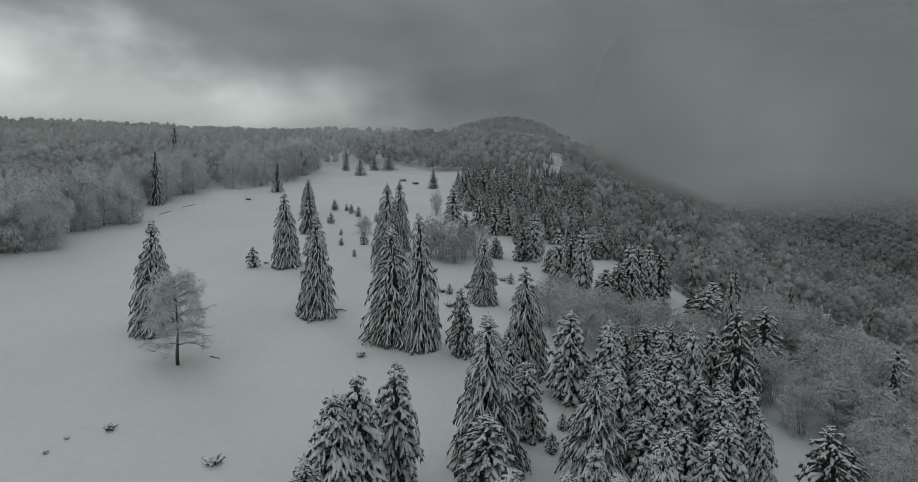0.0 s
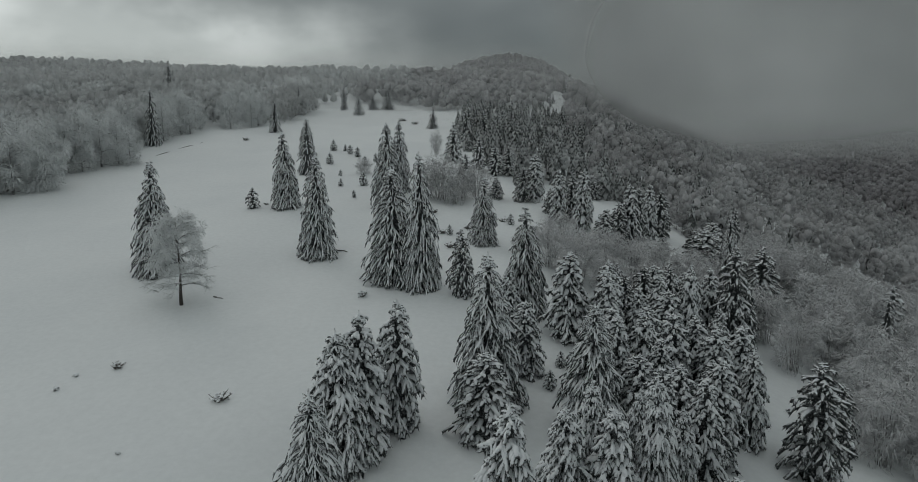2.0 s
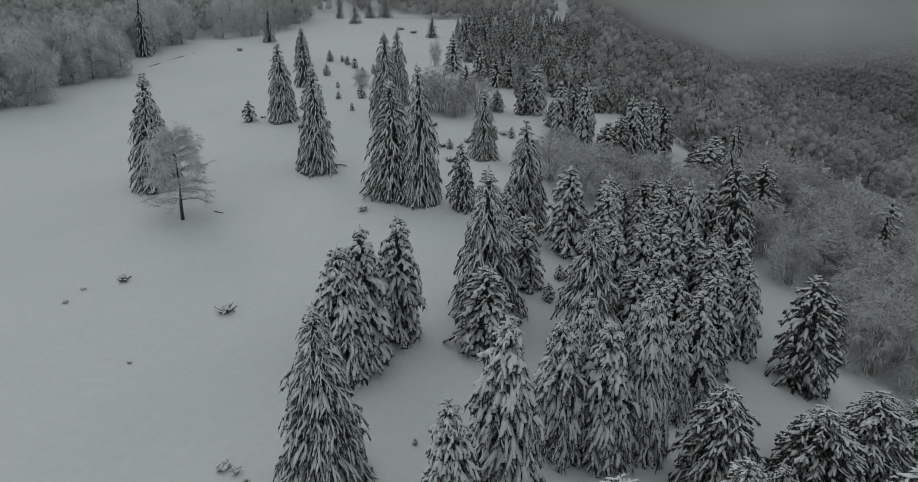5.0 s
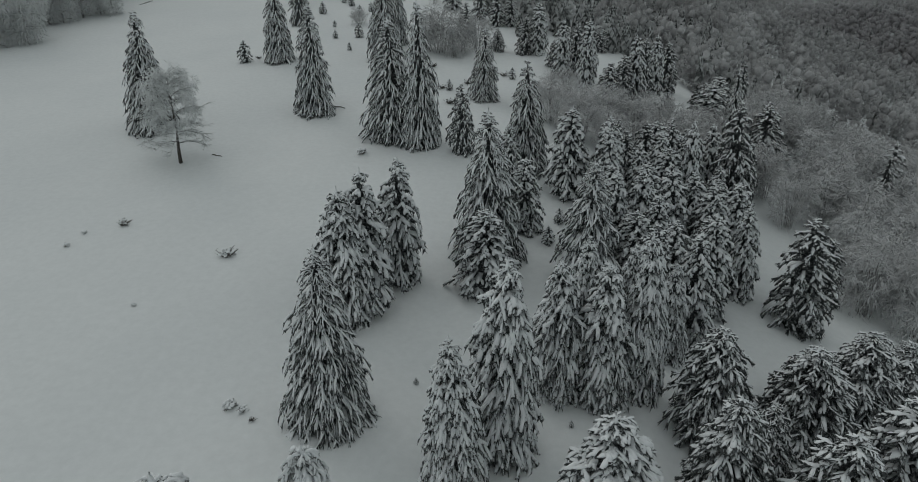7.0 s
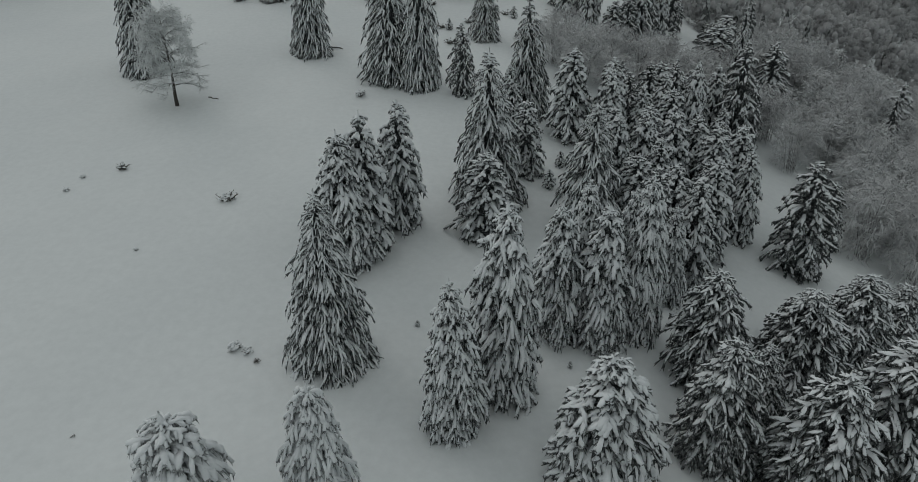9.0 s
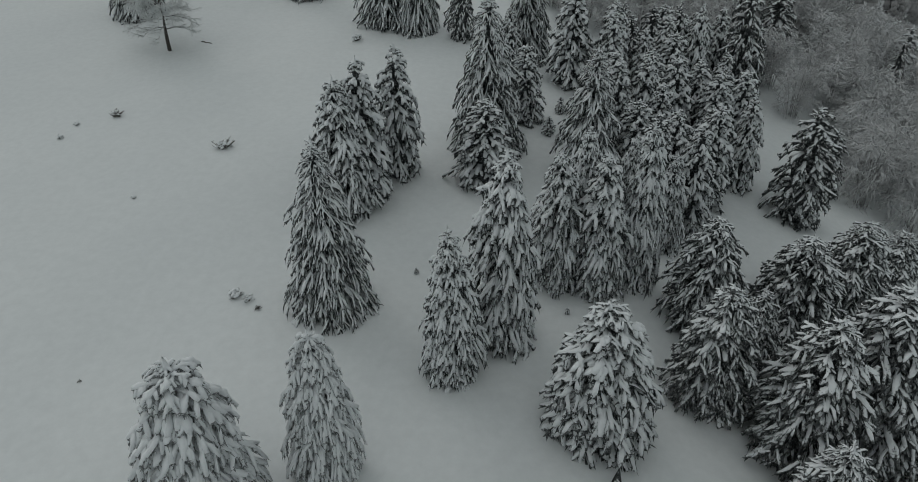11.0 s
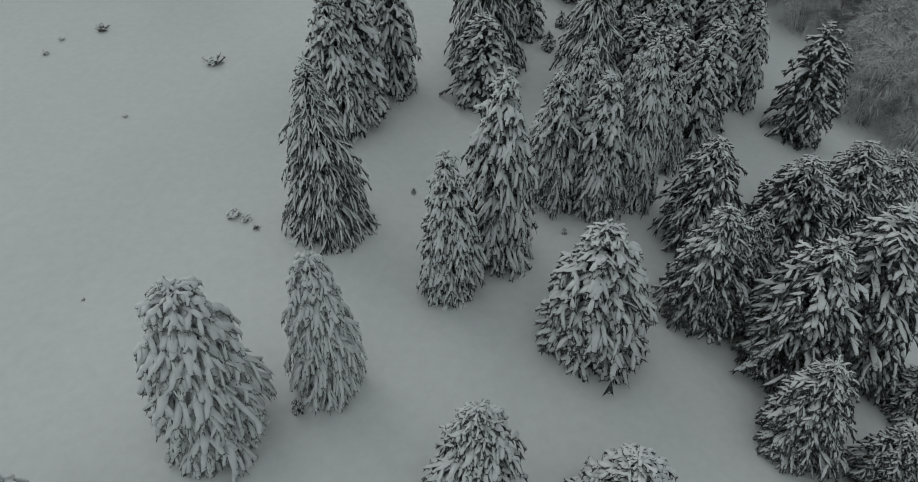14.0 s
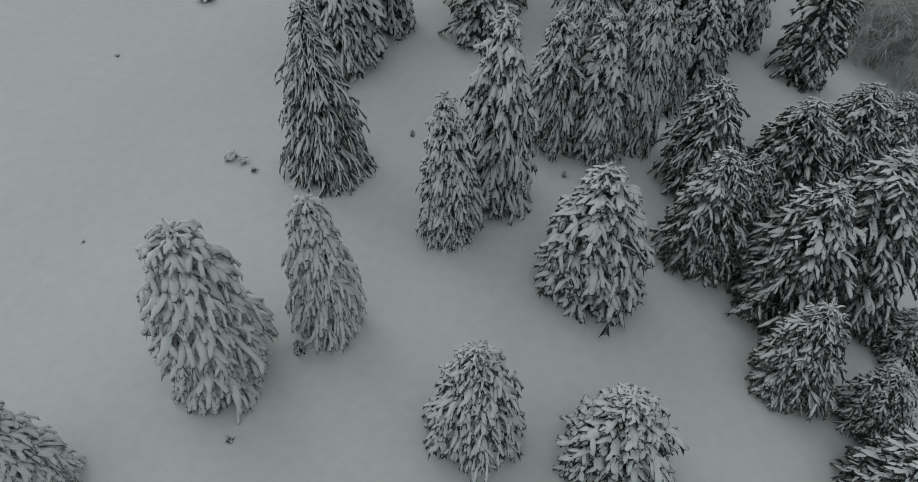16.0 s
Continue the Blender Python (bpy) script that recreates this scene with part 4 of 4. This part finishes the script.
SHRUBS = [(-33.2, 60.2, 0.95, 9), (-21.2, 54.6, 1.2, 18), (-12.2, 78.9, 1.2, 26), (-15.2, 35.9, 0.75, 26), (-14.3, 35.5, 0.6, 22), (-36.8, 56.3, 0.5, 26), (-36.4, 58.8, 0.45, 26), (-26.4, 46.8, 0.35, 24), (-22.5, 28.5, 0.22, 2), (-10.8, 15.9, 0.32, 3), (-13.4, 34.6, 0.4, 5)]
SHRUBS += [(-64.2, 198.6, 1.6, 10), (-1.2, 97.3, 1.3, 10), (-2.8, 105, 1.4, 8), (-21.3, 251.5, 2.2, 8), (-16, 240, 2.0, 8), (7.8, 113.5, 1.2, 8), (-4.7, 117.6, 1.3, 8), (-46, 93, 0.8, 6), (-23.5, 99, 0.6, 4), (-36, 121, 0.8, 5), (1.5, 108, 1.2, 8), (5, 118, 1.2, 8)]
for i, (x, y, size, snowy) in enumerate(SHRUBS):
    shrub(x, y, size, 200 + i, snowy)


def fallen(name, x0, y0, x1, y1, rad, label, arch=0.0):
    g = Geo()
    n = 6
    pts = [Vector((x0 + (x1 - x0) * i / n, y0 + (y1 - y0) * i / n, 0)) for i in range(n + 1)]
    for i, p in enumerate(pts):
        p.z = float(ground(p.x, p.y)) + rad * (0.5 if arch else -0.35) + arch * math.sin(math.pi * i / n) + (0.3 if arch else 0.8) * rad * math.sin(i * 2.1)
        p.x += 1.5 * rad * math.sin(i * 1.7)
    g.tube(pts, [rad * (1 - 0.5 * i / n) for i in range(n + 1)], 6)
    me = g.mesh(name, TWIG)
    return tagged(new(name, me), label, "fallen wood")


fallen("log", -79.5, 172, -74.5, 191, 0.16, "thin dark log half sunk in the meadow snow")
fallen("fallen_branch", -30.6, 78.6, -29.2, 78.2, 0.10, "dark broken branch lying on the snow", -0.03)
fallen("fallen_branch", -19.0, 96.0, -16.6, 95.4, 0.12, "dark broken branch lying beside the spruce", 0.1)


# ---- cloud ----
def cloud_material():
    m = bpy.data.materials.new("drifting_cloud")
    m.use_nodes = True
    t = m.node_tree
    t.nodes.clear()
    c = t.nodes.new("ShaderNodeTexCoord")
    sp = t.nodes.new("ShaderNodeSeparateXYZ")
    t.links.new(c.outputs["Object"], sp.inputs[0])
    g = t.nodes.new("ShaderNodeNewGeometry")
    n = t.nodes.new("ShaderNodeTexNoise")
    n.inputs["Scale"].default_value, n.inputs["Detail"].default_value = 0.014, 3.0
    t.links.new(g.outputs["Position"], n.inputs["Vector"])

    def op(kind, a, b):
        q = t.nodes.new("ShaderNodeMath")
        q.operation = kind
        for i, v in enumerate((a, b)):
            if isinstance(v, float):
                q.inputs[i].default_value = v
            else:
                t.links.new(v, q.inputs[i])
        return q.outputs[0]

    def smooth(v, lo, hi):
        q = t.nodes.new("ShaderNodeMapRange")
        q.interpolation_type = "SMOOTHSTEP"
        q.inputs["From Min"].default_value, q.inputs["From Max"].default_value = lo, hi
        t.links.new(v, q.inputs["Value"])
        return q.outputs["Result"]

    # the bank's lower edge: high over the ridge, falling to a level base over the valley
    edge = op("MULTIPLY", op("POWER", 2.718, op("MULTIPLY", op("SUBTRACT", sp.outputs["X"], 0.141), -14.0)), 0.147)
    above = op("SUBTRACT", sp.outputs["Z"], op("SUBTRACT", edge, 0.041))
    above = op("ADD", above, op("MULTIPLY", op("SUBTRACT", n.outputs["Fac"], 0.5), 0.07))
    alpha = op("MULTIPLY", smooth(above, -0.02, 0.10), smooth(sp.outputs["X"], 0.10, 0.28))
    alpha = op("MULTIPLY", alpha, op("MULTIPLY", smooth(sp.outputs["Z"], 0.45, 0.08), 0.66))
    # thin aerial haze over the other hills, put into the veils' alpha
    haze = op("MULTIPLY", op("MULTIPLY", smooth(sp.outputs["Z"], 0.15, 0.09), smooth(sp.outputs["Z"], 0.0, 0.05)), 0.115)
    alpha = op("MAXIMUM", alpha, haze)
    n2 = t.nodes.new("ShaderNodeTexNoise")
    n2.inputs["Scale"].default_value, n2.inputs["Detail"].default_value = 0.010, 3.0
    t.links.new(g.outputs["Position"], n2.inputs["Vector"])
    tone = ramp(t, n2.outputs["Fac"], [(0.32, (0.44, 0.450, 0.449)), (0.68, (0.76, 0.775, 0.771))])
    d = t.nodes.new("ShaderNodeBsdfDiffuse")
    tl = t.nodes.new("ShaderNodeBsdfTranslucent")
    t.links.new(tone, d.inputs["Color"])
    t.links.new(tone, tl.inputs["Color"])
    tr = t.nodes.new("ShaderNodeBsdfTransparent")
    half, mix = t.nodes.new("ShaderNodeMixShader"), t.nodes.new("ShaderNodeMixShader")
    t.links.new(d.outputs[0], half.inputs[1])
    t.links.new(tl.outputs[0], half.inputs[2])
    t.links.new(alpha, mix.inputs[0])
    t.links.new(tr.outputs[0], mix.inputs[1])
    t.links.new(half.outputs[0], mix.inputs[2])
    o = t.nodes.new("ShaderNodeOutputMaterial")
    t.links.new(mix.outputs[0], o.inputs["Surface"])
    return m


CLOUD = cloud_material()
bank = tagged(new("backdrop_cloud"), "grey cloud bank lying on the far slope", "cloud", kind="structure")
for i, y in enumerate((230, 290, 390, 600)):
    veil = Geo()
    n = 16
    veil.add([(-1.3 + 3.4 * q / n, 0.05 * math.sin(2 * q / n + i), -0.12 + 0.72 * k / n) for k in range(n + 1) for q in range(n + 1)],
             [(k * (n + 1) + q, k * (n + 1) + q + 1, (k + 1) * (n + 1) + q + 1, (k + 1) * (n + 1) + q) for k in range(n) for q in range(n)])
    ob = part("veil", veil, CLOUD, bank)
    ob.matrix_basis = pose(0, y, 30) @ Matrix.Diagonal((y, y, y, 1))
